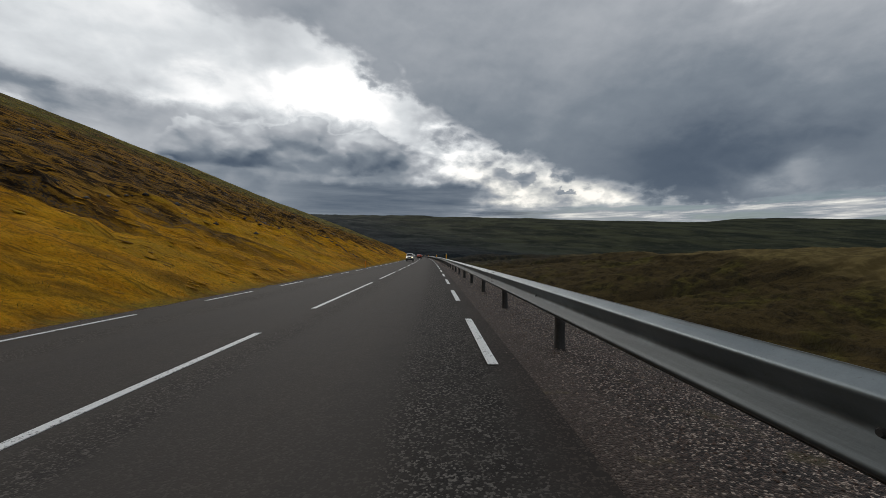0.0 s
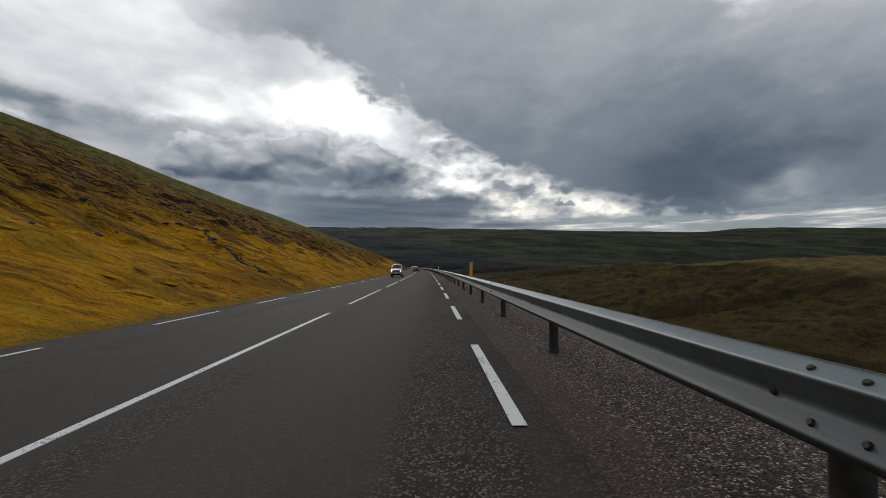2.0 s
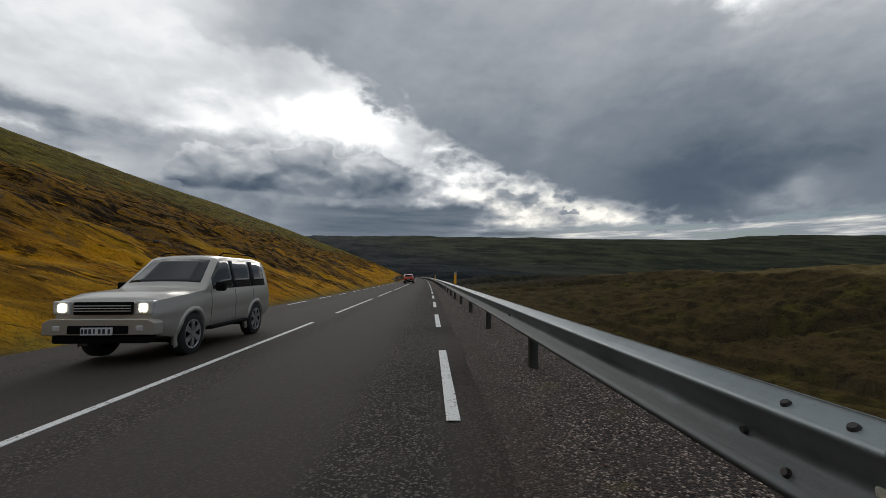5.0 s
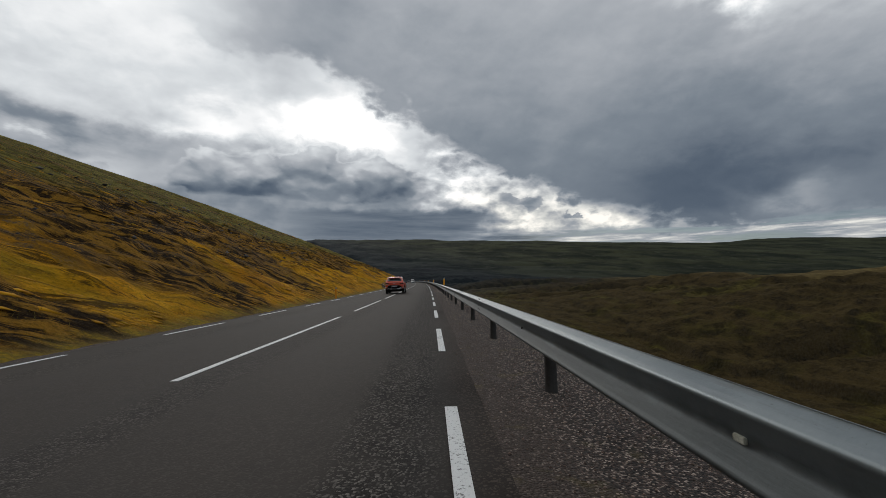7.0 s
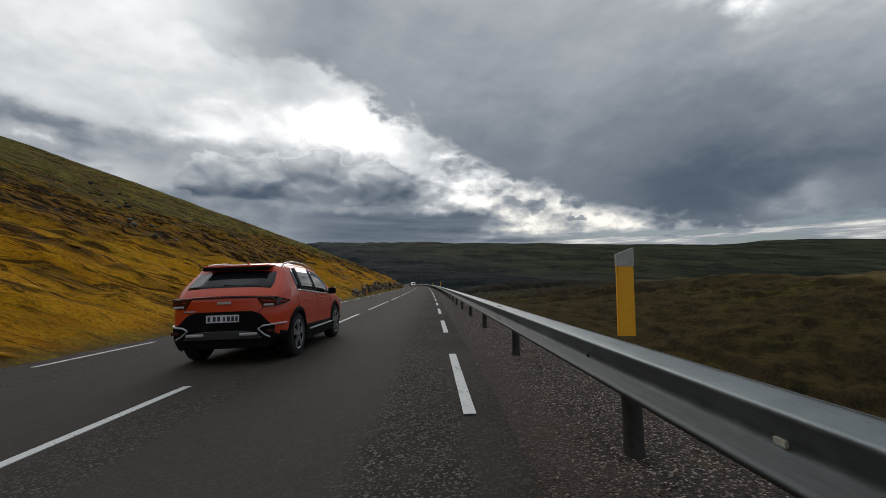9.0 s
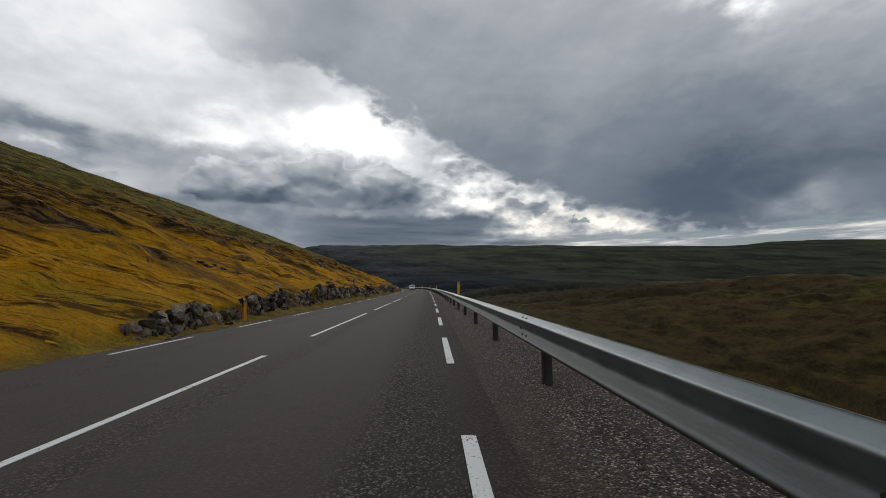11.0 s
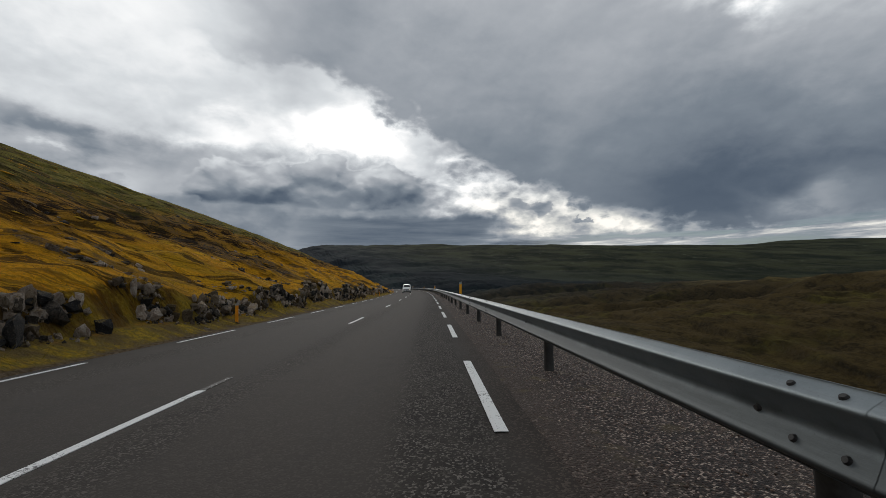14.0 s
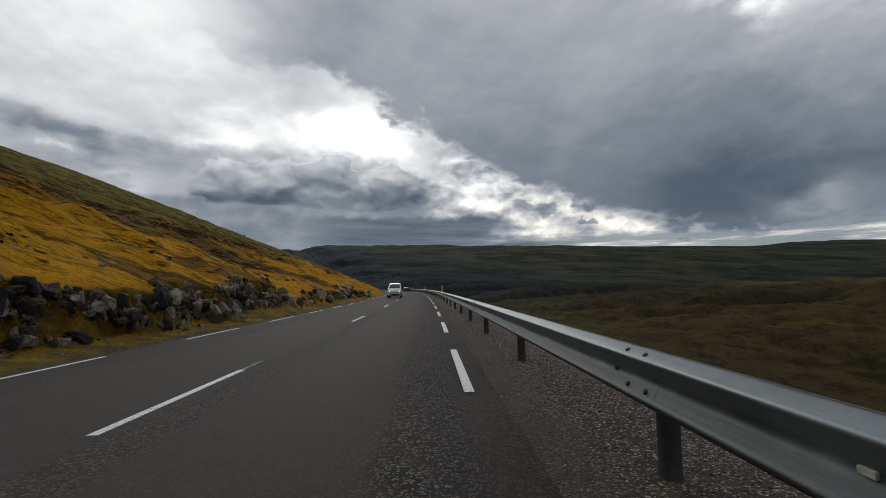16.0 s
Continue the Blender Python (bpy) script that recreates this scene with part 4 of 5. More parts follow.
def build_rocks():
    rnd = random.Random(9)
    starts = (190, 198, 206, 214, 222, 232, 240, 247, 254, 261, 267, 273, 280, 290, 302, 316, 330)
    for a, b in zip(starts, starts[1:]):
        mid = (a + b) / 2
        base = place(mid, left_u(mid) - 1.5)
        e = tagged(empty("rock_outcrop", base), "broken dark basalt outcrop with grey faces and moss beside the road", "rock outcrop", "rock outcrops along the cutting")
        inv = base.inverted()
        far = a >= 290
        s = float(a)
        while s < b:
            at = np.array([s])
            hgt, bare, foot, wide = (float(f(at)[0]) for f in (cut_height, clump, cut_foot, cut_wide))
            if hgt > 0.2 and rnd.random() < bare * 1.25:
                face_z = np.maximum.accumulate(z_under(s, left_u(s) - 0.35 - FACE_V)[2]) - float(lean_z(-8.0))
                z = float(np.interp(foot - 0.05, FACE_V, face_z)) - 0.08
                roof = float(np.interp(foot + wide * 0.9, FACE_V, face_z))
                while z < roof - 0.08:
                    w = (0.078 + 0.36 * rnd.random() ** 3.2) * (1.7 if far else 1.0)
                    h = min(w * rnd.uniform(0.6, 1.7), roof - z + 0.10)
                    out = float(np.interp(z + h * .5, face_z, FACE_V)) + 0.35 - w * rnd.uniform(-.38, .55)
                    tilt = 14 if rnd.random() < 0.45 else 38
                    m = inv @ place(s + rnd.uniform(-.12, .12), left_u(s) - out, z + h * 0.45) @ pose(0, 0, 0, rnd.gauss(0, tilt), rnd.gauss(-8, tilt), rnd.uniform(0, 360)) @ Matrix.Diagonal((w * rnd.uniform(.8, 1.3), w * rnd.uniform(.8, 1.3), h * 1.1, 1))
                    # hollows of earth and moss stay between the blocks
                    if fbm(at * 0.9, at * 0 + z * 2.2, 2, 55)[0] > -0.14:
                        shared("stone", rnd.choice(STONES), e, m)
                    z += h * rnd.uniform(0.7, 1.05)
                if rnd.random() < 0.26:      # fallen pieces at the foot
                    size = 0.07 + 0.24 * rnd.random() ** 2
                    u = left_u(s) - rnd.uniform(0.85, 1.7)
                    m = inv @ place(s, u, size * 0.1 + 0.0) @ pose(0, 0, 0, rnd.uniform(-60, 60), rnd.uniform(-60, 60), rnd.uniform(0, 360)) @ Matrix.Diagonal((size, size, size * .8, 1))
                    shared("stone", rnd.choice(STONES), e, m)
            s += (0.34 if far else 0.092) * rnd.uniform(0.75, 1.3)
    # patches of bed rock that show through the moss above the cutting
    for s0, d0, lng, n in ((203, 5.5, 2.0, 26), (212, 7.5, 2.5, 22), (224, 3.6, 1.6, 26), (229, 5.6, 3.0, 40), (236, 4.2, 2.2, 34), (241, 8.5, 3.5, 30), (247, 5.2, 2.4, 34), (252, 10.5, 4, 26), (258, 3.8, 1.3, 18), (263, 7.0, 2.0, 22), (277, 5.5, 2.4, 28), (284, 4.0, 2.0, 26), (296, 6.0, 3.5, 26), (310, 5.0, 4.0, 26),
                            (221, 3.3, 1.5, 34), (226, 2.9, 1.6, 36), (232, 3.0, 1.8, 40), (238, 3.0, 1.6, 36), (243, 3.4, 1.6, 34), (250, 3.2, 1.6, 34), (256, 5.2, 1.8, 26), (267.5, 5.8, 2.2, 70), (270, 4.6, 1.4, 30)):
        base = place(s0, left_u(s0) - d0)
        e = tagged(empty("rock_outcrop", base), "low grey rock patch showing through ochre moss on the slope", "rock outcrop", "rock patches on the slope")
        inv = base.inverted()
        for _ in range(n):
            ds, dd = rnd.gauss(0, lng * .34), rnd.gauss(0, .26)
            s, d = s0 + ds, max(2.0, d0 + dd - 1.05 * ds)
            x, y, z = z_under(s, left_u(s) - d)
            w = 0.09 + 0.24 * rnd.random() ** 2
            m = inv @ pose(float(x), float(y), float(z) - .02, rnd.gauss(0, 12), 20 + rnd.gauss(0, 14), -52 + rnd.gauss(0, 20)) @ Matrix.Diagonal((w, w * rnd.uniform(1, 2.0), w * rnd.uniform(.5, 1.0), 1))
            shared("stone", rnd.choice(STONES), e, m)


def z_under(s, u):
    x, y = on_road(s, u)
    return x, y, ground_z(y, x - line_x(y))


build_rocks()


# ---------------- scattered pieces that nobody could count ----------------
def scatter_mesh(name, verts, faces, centres, scales, turns, lean=None, slope=0.0, **fields):
    """Many small copies of one shape in one mesh."""
    v, f = np.array(verts, dtype=np.float32), np.array(faces, dtype=np.int32)
    n = len(centres)
    c, s = np.cos(turns)[:, None], np.sin(turns)[:, None]
    rs = np.random.RandomState(len(name) + n)
    vv = v[None] * scales[:, :, None].transpose(0, 2, 1) * (1 + 0.35 * (rs.rand(n, len(v), 1) - 0.5))
    x = vv[:, :, 0] * c - vv[:, :, 1] * s
    y = vv[:, :, 0] * s + vv[:, :, 1] * c
    z = vv[:, :, 2] + x * slope
    if lean is not None:
        x = x + z * lean[:, 0:1]
        y = y + z * lean[:, 1:2]
    P = np.stack([x, y, z], -1) + centres[:, None, :]
    k = f.shape[1]
    F = (f[None] + (np.arange(n) * len(v))[:, None, None]).reshape(-1, k)
    me = bpy.data.meshes.new(name)
    me.vertices.add(n * len(v))
    me.vertices.foreach_set("co", P.astype(np.float32).ravel())
    me.loops.add(F.size)
    me.loops.foreach_set("vertex_index", F.astype(np.int32).ravel())
    me.polygons.add(len(F))
    me.polygons.foreach_set("loop_start", np.arange(0, F.size, k, dtype=np.int32))
    me.update(calc_edges=True)
    for k, val in fields.items():
        at = me.attributes.new(k, "FLOAT", "POINT")
        at.data.foreach_set("value", np.repeat(val, len(v)).astype(np.float32))
    me.validate()
    return me


OCTA_V = [(1, 0, 0), (-.9, .2, 0), (.1, 1, .1), (-.1, -1, -.1), (0.1, 0, .8), (0, .1, -.8)]
OCTA_F = [(0, 2, 4), (2, 1, 4), (1, 3, 4), (3, 0, 4), (2, 0, 5), (1, 2, 5), (3, 1, 5), (0, 3, 5)]


def mat_island(name, stops, rough=0.9, scale=20.0):
    mat, g, b = material(name)
    rnd = g.node("ShaderNodeNewGeometry").outputs["Random Per Island"]
    n = g.noise(where(g), scale, 4, 0.6)
    c = g.ramp(g.add(g.mul(rnd, 0.85), g.mul(n, 0.3), -0.08), *stops)
    g.put(b.inputs["Base Color"], c)
    b.inputs["Roughness"].default_value = rough
    b.inputs["Specular IOR Level"].default_value = 0.2
    return mat


CHIPS = mat_island("gravel_chips", ((0.0, (0.055, 0.036, 0.028)), (0.4, (0.115, 0.077, 0.060)), (0.75, (0.24, 0.168, 0.132)), (1.0, (0.62, 0.50, 0.40))))
TUSSOCK = mat_island("heath_tussocks", ((0.0, (0.15, 0.080, 0.012)), (0.35, (0.34, 0.165, 0.012)), (0.75, (0.60, 0.29, 0.012)), (1.0, (0.38, 0.28, 0.024))), 0.95, 3.0)
BLADES = mat_island("dry_grass", ((0.0, (0.10, 0.085, 0.016)), (0.5, (0.24, 0.17, 0.022)), (1.0, (0.34, 0.25, 0.07))), 0.9, 3.0)
SCREE = mat_island("hillside_stones", ((0.0, (0.025, 0.022, 0.02)), (0.6, (0.10, 0.095, 0.09)), (1.0, (0.24, 0.235, 0.225))), 0.9, 6.0)


def build_scatter():
    rs = np.random.RandomState(5)
    # loose chips on the shoulder
    n = 130000
    s = rs.uniform(-3, 290, n)
    u = 0.12 + 2.75 * rs.rand(n) ** 0.85
    keep = rs.rand(n) < smooth(u + 0.5 * fbm(s * 0.8, u * 0.7, 3, 91), 0.22, 0.95)
    s, u = s[keep], u[keep]
    x, y = on_road(s, u)
    z = np.where(u < 0.36, 0.004, shoulder_z(s, u) + 0.004)
    r = 0.005 + 0.011 * rs.rand(len(s)) ** 2.0
    sc = np.stack([r * rs.uniform(.8, 1.4, len(s)), r * rs.uniform(.7, 1.1, len(s)), r * rs.uniform(.5, .9, len(s))], -1)
    me = scatter_mesh("gravel_stones", OCTA_V, OCTA_F, np.stack([x, y, z], -1), sc, rs.uniform(0, 6.28, len(s)))
    tagged(mesh_ob("gravel_stones", me, CHIPS), "loose grey and brown gravel stones on the shoulder", "gravel", kind="stuff")
    # tussocks on the hillside
    n = 30000
    s = rs.uniform(-5, 420, n)
    d = 0.9 + 60 * rs.rand(n) ** 1.7
    u = np.interp(s, LEFT_S, LEFT_U) - 1.0 - d
    q, k = slanted(s, u)
    streak = fbm(k * 0.35, q * 0.08, 4, 95)
    keep = (streak + 0.35 * rs.rand(n) > 0.05) & ~((cut_height(s) > 0.1) & (d < 2.6))
    s, d, u = s[keep], d[keep], u[keep]
    x, y, z = z_under(s, u)
    r = (0.06 + 0.13 * rs.rand(len(s)) ** 2) * np.interp(d, [0, 22, 34, 60], [1, 1.3, .8, .5])
    sc = np.stack([r, r * rs.uniform(1.4, 3.4, len(s)), r * rs.uniform(.22, .40, len(s))], -1)
    me = scatter_mesh("heath_tussocks", OCTA_V, OCTA_F, np.stack([x, y, z - 0.6 * sc[:, 2]], -1), sc, rs.uniform(-.4, .4, len(s)) + SLANT - 1.571, slope=-0.42, side=u, rise=z, rocky=z * 0)
    tagged(mesh_ob("heath_tussocks", me, TUSSOCK), "brown and ochre heath tussocks all over the hillside", "heath", kind="stuff")
    # stones on the hillside
    n = 2600
    s = rs.uniform(0, 420, n)
    d = 2 + 26 * rs.rand(n) ** 1.2
    u = np.interp(s, LEFT_S, LEFT_U) - 1.0 - d
    keep = (fbm(d * 0.16, s * 0.04, 4, 97) > 0.05) & (d > 7)
    s, d, u = s[keep], d[keep], u[keep]
    # and the bed of the water-course
    d2 = rs.uniform(1.0, 8.5, 420)
    s2 = 57.0 + 1.6 * fbm((d2 + 0.65) * 0.5, d2 * 0 + 4.0, 3, 83) + rs.normal(0, 0.20, 420)
    s, d, u = np.append(s, s2), np.append(d, d2 * 0), np.append(u, np.interp(s2, LEFT_S, LEFT_U) - 1.0 - d2)
    x, y, z = z_under(s, u)
    r = (0.06 + 0.22 * rs.rand(len(s)) ** 2.5) * (1 + d / 110) * np.where(d > 0, 1.0, 0.7)
    sc = np.stack([r, r * rs.uniform(.8, 1.6, len(s)), r * rs.uniform(.5, .9, len(s))], -1)
    me = scatter_mesh("hillside_stones", OCTA_V, OCTA_F, np.stack([x, y, z + 0.05], -1), sc, rs.uniform(0, 6.28, len(s)))
    tagged(mesh_ob("hillside_stones", me, SCREE), "grey weathered stones scattered over the hillside", "stones", kind="stuff")
    # grass blades by the verge and on the lower slope
    n = 46000
    s = rs.uniform(-3, 330, n)
    d = 0.75 + 3.0 * rs.rand(n) ** 1.3
    keep = fbm(s * 0.5, d * 0.9, 3, 99) + 0.3 * rs.rand(n) > 0.08
    s, d = s[keep], d[keep]
    u = np.interp(s, LEFT_S, LEFT_U) - d
    x, y, z = z_under(s, u)
    blade_v = [(-.5, 0, 0), (.5, 0, 0), (0, 0.1, 1.0)]
    w = rs.uniform(0.008, 0.016, len(s))
    sc = np.stack([w, w, rs.uniform(0.04, 0.13, len(s))], -1)
    lean = rs.uniform(-.7, .7, (len(s), 2))
    me = scatter_mesh("verge_grass", blade_v, [(0, 1, 2)], np.stack([x, y, z - 0.01], -1), sc, rs.uniform(0, 6.28, len(s)), lean=lean)
    tagged(mesh_ob("verge_grass", me, BLADES), "dry yellow-green grass blades along the verge", "grass", kind="stuff")


build_scatter()


# ---------------- vehicles ----------------
def car_paint(name, colour, metal=0.2):
    mat, g, b = material(name)
    co = g.node("ShaderNodeTexCoord").outputs["Object"]
    sepz = g.node("ShaderNodeSeparateXYZ")
    g.put(sepz.inputs[0], co)
    n, n2 = g.noise(co, 4.0, 5, 0.6), g.noise(co, 60.0, 3, 0.6)
    dirt = g.mul(g.step(sepz.outputs[2], 0.75, 0.25), g.step(n, 0.3, 0.75))
    c = g.mix(g.mul(dirt, 0.45), colour, (0.07, 0.06, 0.05))
    g.put(b.inputs["Base Color"], g.mix(g.mul(n2, 0.12), c, tuple(k * 0.6 for k in colour)))
    b.inputs["Metallic"].default_value = metal
    g.put(b.inputs["Roughness"], g.lerp(dirt, 0.34, 0.75))
    b.inputs["Coat Weight"].default_value = 0.45
    b.inputs["Coat Roughness"].default_value = 0.08
    return mat


def lit(name, colour, power):
    mat, g, b = material(name)
    b.inputs["Base Color"].default_value = (*colour, 1)
    b.inputs["Emission Color"].default_value = (*colour, 1)
    b.inputs["Emission Strength"].default_value = power
    return mat


GLASS = simple("tinted_car_glass", (0.012, 0.015, 0.017), 0.05, 0.0, 0.1, 3.0)
BLACK = simple("black_car_plastic", (0.0055, 0.0055, 0.006), 0.75, 0.0, 0.2, 14.0)
BLACK.node_tree.nodes["Principled BSDF"].inputs["Specular IOR Level"].default_value = 0.12
TYRE = simple("tyre_rubber", (0.018, 0.018, 0.018), 0.85, 0.0, 0.25, 16.0)
ALLOY = simple("alloy_rim", (0.46, 0.46, 0.47), 0.32, 0.8, 0.1, 10.0)
CHROME = simple("satin_chrome_trim", (0.66, 0.66, 0.67), 0.35, 0.6, 0.04, 2.0)
TAIL = simple("tail_lamp_plastic", (0.05, 0.004, 0.004), 0.2, 0.0, 0.1, 10.0, coat=0.4)
LENS = simple("lamp_lens", (0.55, 0.55, 0.54), 0.12, 0.0, 0.08, 10.0, coat=1.0)
PLATE = simple("plate_white", (0.68, 0.68, 0.67), 0.45, 0.0, 0.06, 8.0)
PLATE_INK = simple("plate_blue_black", (0.02, 0.025, 0.05), 0.5, 0.0, 0.1, 8.0)
BEAM_LIT = lit("lit_headlamp", (1.0, 0.9, 0.66), 3.5)
RED_PAINT = car_paint("red_orange_paint", (0.66, 0.062, 0.014), 0.0)
SILVER_PAINT = car_paint("pale_silver_paint", (0.42, 0.40, 0.36), 0.35)
WHITE_PAINT = car_paint("white_paint", (0.62, 0.62, 0.60), 0.0)
DARK_PAINT = car_paint("dark_blue_grey_paint", (0.03, 0.035, 0.045), 0.2)


class Body:
    """A car's skin, lofted from cross-sections. y runs forward from the rear, z up; spec gives curves over y."""

    def __init__(self, spec):
        self.sp = spec
        L = spec["length"]
        base = list(np.linspace(0, L, 61)) + [k for k in spec["knots"]]
        self.ys = sorted(set(round(k, 3) for k in base))
        self.rows = [self.section(yy) for yy in self.ys]

    def curve(self, key, yy):
        c = self.sp[key]
        return float(np.interp(yy, [a for a, _ in c], [b for _, b in c]))

    def section(self, yy):
        hw, zb, zt, zl = self.curve("half", yy), self.curve("bottom", yy), self.curve("top", yy), self.curve("belt", yy)
        zl = min(zl, zt - 0.05)
        wr = 0.955 * hw - self.sp["tumble"] * max(0, zt - 0.10 - zl)
        pts = [(0, zb), (.78 * hw, zb), (.92 * hw, zb + .03)]
        z3, z9 = zb + .13, zl - .10
        for k in range(9):
            f = k / 8
            bulge = 1.0 - 0.028 * (2 * f - 1.05) ** 2 - (0.012 if 0.30 < f < 0.62 else 0)
            pts.append((hw * bulge, z3 + (z9 - z3) * f))
        pts.append((.957 * hw, zl))
        zw = max(zt - .10, zl + .012)
        for f in (.34, .67, 1.0):
            pts.append((.957 * hw + (wr - .957 * hw) * f, zl + (zw - zl) * f))
        pts += [(wr - .05, max(zt - .045, zl + .02)), (wr - .14, zt - .014), (wr * .5, zt + .006), (0, zt + .012)]
        return pts

    BELT, WTOP, ROOF = 12, 15, 17

    def build(self, name, paint, root, wheels, rw, windows, screen, rear):
        """windows: stretches of y for the side panes; screen and rear: stretches of the glass across."""
        n = len(self.rows[0])
        bins = {}

        def face(key, quad):
            bins.setdefault(key, []).append(quad)

        for sgn in (1, -1):
            for i in range(len(self.ys) - 1):
                ym = (self.ys[i] + self.ys[i + 1]) / 2
                for j in range(n - 1):
                    q = [(self.rows[a][b][0] * sgn, self.ys[a], self.rows[a][b][1]) for a, b in ((i, j), (i + 1, j), (i + 1, j + 1), (i, j + 1))]
                    zm = sum(p[2] for p in q) / 4
                    if sgn < 0:
                        q = q[::-1]
                    if j >= 1 and j < self.BELT and any((ym - w) ** 2 + (zm - rw) ** 2 < (rw + 0.055) ** 2 for w in wheels):
                        continue
                    key = "cladding" if zm < self.sp.get("clad", 0) else "skin"
                    if self.BELT <= j < self.WTOP and any(a < ym < b for a, b in windows):
                        if any(abs(ym - b) < 0.045 for a, b in windows[:-1]):
                            key = "pillar"
                        else:
                            key = "pane" + ("r" if sgn > 0 else "l")
                    elif j >= self.ROOF and screen[0] < ym < screen[1]:
                        key = "screen"
                    elif j >= self.ROOF and rear[0] < ym < rear[1]:
                        key = "rear"
                    face(key, q)
        for row, yy, flip in ((self.rows[0], self.ys[0], False), (self.rows[-1], self.ys[-1], True)):
            for j in range(n - 1):
                q = [(-row[j][0], yy, row[j][1]), (row[j][0], yy, row[j][1]), (row[j + 1][0], yy, row[j + 1][1]), (-row[j + 1][0], yy, row[j + 1][1])]
                face("cladding" if (row[j][1] + row[j + 1][1]) / 2 < self.sp.get("clad", 0) else "skin", q[::-1] if flip else q)
        names = {"cladding": ("lower_cladding", BLACK), "skin": ("body", paint), "pillar": ("door_pillar", BLACK), "paner": ("side_window", GLASS), "panel": ("side_window", GLASS), "screen": ("windscreen", GLASS), "rear": ("rear_window", GLASS)}
        for key, quads in bins.items():
            bm = bmesh.new()
            for q in quads:
                try:
                    bm.faces.new([bm.verts.new(p) for p in q])
                except ValueError:
                    pass
            bmesh.ops.remove_doubles(bm, verts=bm.verts, dist=0.0008)
            bmesh.ops.dissolve_degenerate(bm, edges=bm.edges, dist=0.0005)
            if key in ("skin",):
                bmesh.ops.recalc_face_normals(bm, faces=bm.faces)
            ob = part(names[key][0], bm, names[key][1], root, smooth=True)
            sol = ob.modifiers.new("thickness", "SOLIDIFY")
            sol.thickness, sol.offset = 0.012, -1
            if key == "skin":
                ob.modifiers.new("edges", "EDGE_SPLIT").split_angle = radians(38)

    def side_x(self, yy, zz):
        """Half width of the skin at a place on its flank."""
        sec = self.section(yy)
        return float(np.interp(zz, [p[1] for p in sec[2:16]], [p[0] for p in sec[2:16]]))


def wheel(root, x, y, r, width, spokes=5):
    sgn = 1 if x > 0 else -1
    prof = [(r * .66, -width / 2), (r * .93, -width / 2), (r, -width * .38), (r, width * .38), (r * .93, width / 2), (r * .66, width / 2)]
    bm = bmesh.new()
    seg = 40
    ring = []
    for k in range(seg):
        a = 2 * math.pi * k / seg
        ring.append([bm.verts.new((w * sgn, math.cos(a) * rr, math.sin(a) * rr)) for rr, w in prof])
    for k in range(seg):
        a, b = ring[k], ring[(k + 1) % seg]
        for i in range(len(prof) - 1):
            bm.faces.new((a[i], a[i + 1], b[i + 1], b[i]))
    bmesh.ops.recalc_face_normals(bm, faces=bm.faces)
    w = part("wheel", bm, TYRE, root, smooth=True)
    w.matrix_basis = pose(x, y, r)
    # rim: dark dish, outer lip and spokes
    bm = bmesh.new()
    bmesh.ops.create_cone(bm, cap_ends=True, segments=32, radius1=r * .66, radius2=r * .66, depth=width * .5, matrix=Matrix.Rotation(math.pi / 2, 4, "Y"))
    part("brake_dish", bm, BLACK, w)
    bm = bmesh.new()
    out = width / 2 * sgn
    for k in range(spokes):
        a = 2 * math.pi * k / spokes
        for da, wid in ((-0.10, .050), (0.16, .038)):
            m = Matrix.Rotation(a + da, 4, "X") @ Matrix.Translation((out * .90, 0, r * .36))
            bmesh.ops.create_cube(bm, size=1.0, matrix=m @ Matrix.Diagonal((.03, wid * (r / .36), r * .56, 1)))
    bmesh.ops.create_cone(bm, cap_ends=True, segments=16, radius1=r * .15, radius2=r * .12, depth=.05, matrix=Matrix.Translation((out * .9, 0, 0)) @ Matrix.Rotation(math.pi / 2, 4, "Y"))
    k = 36
    lip = []
    for i in range(k):
        a = 2 * math.pi * i / k
        lip.append([bm.verts.new((out * f, math.cos(a) * rr, math.sin(a) * rr)) for rr, f in ((r * .60, .93), (r * .67, 1.02), (r * .69, .96))])
    for i in range(k):
        a, b = lip[i], lip[(i + 1) % k]
        for j in range(2):
            bm.faces.new((a[j], a[j + 1], b[j + 1], b[j]))
    part("rim", bm, ALLOY, w, "bright alloy rim")


def arch(root, body, yc, r, sgn, mat):
    """Cladding round a wheel opening."""
    bm = bmesh.new()
    k = 26
    rows = []
    for i in range(k + 1):
        a = math.pi * (-0.12 + 1.24 * i / k)
        row = []
        for rr, dx in ((r + .02, -.10), (r + .025, .022), (r + .055, .026), (r + .105, .012), (r + .108, -.01)):
            yy, zz = yc + math.cos(a) * rr, r + math.sin(a) * rr
            yy2 = min(max(yy, 0.03), body.sp["length"] - 0.03)
            xx = body.side_x(yy2, max(zz, 0.36))
            row.append(bm.verts.new((sgn * (xx + dx), yy2, max(zz, .20))))
        rows.append(row)
    for a, b in zip(rows, rows[1:]):
        for j in range(4):
            bm.faces.new((a[j], a[j + 1], b[j + 1], b[j]))
    bmesh.ops.recalc_face_normals(bm, faces=bm.faces)
    part("wheel_arch", bm, mat, root, smooth=True)


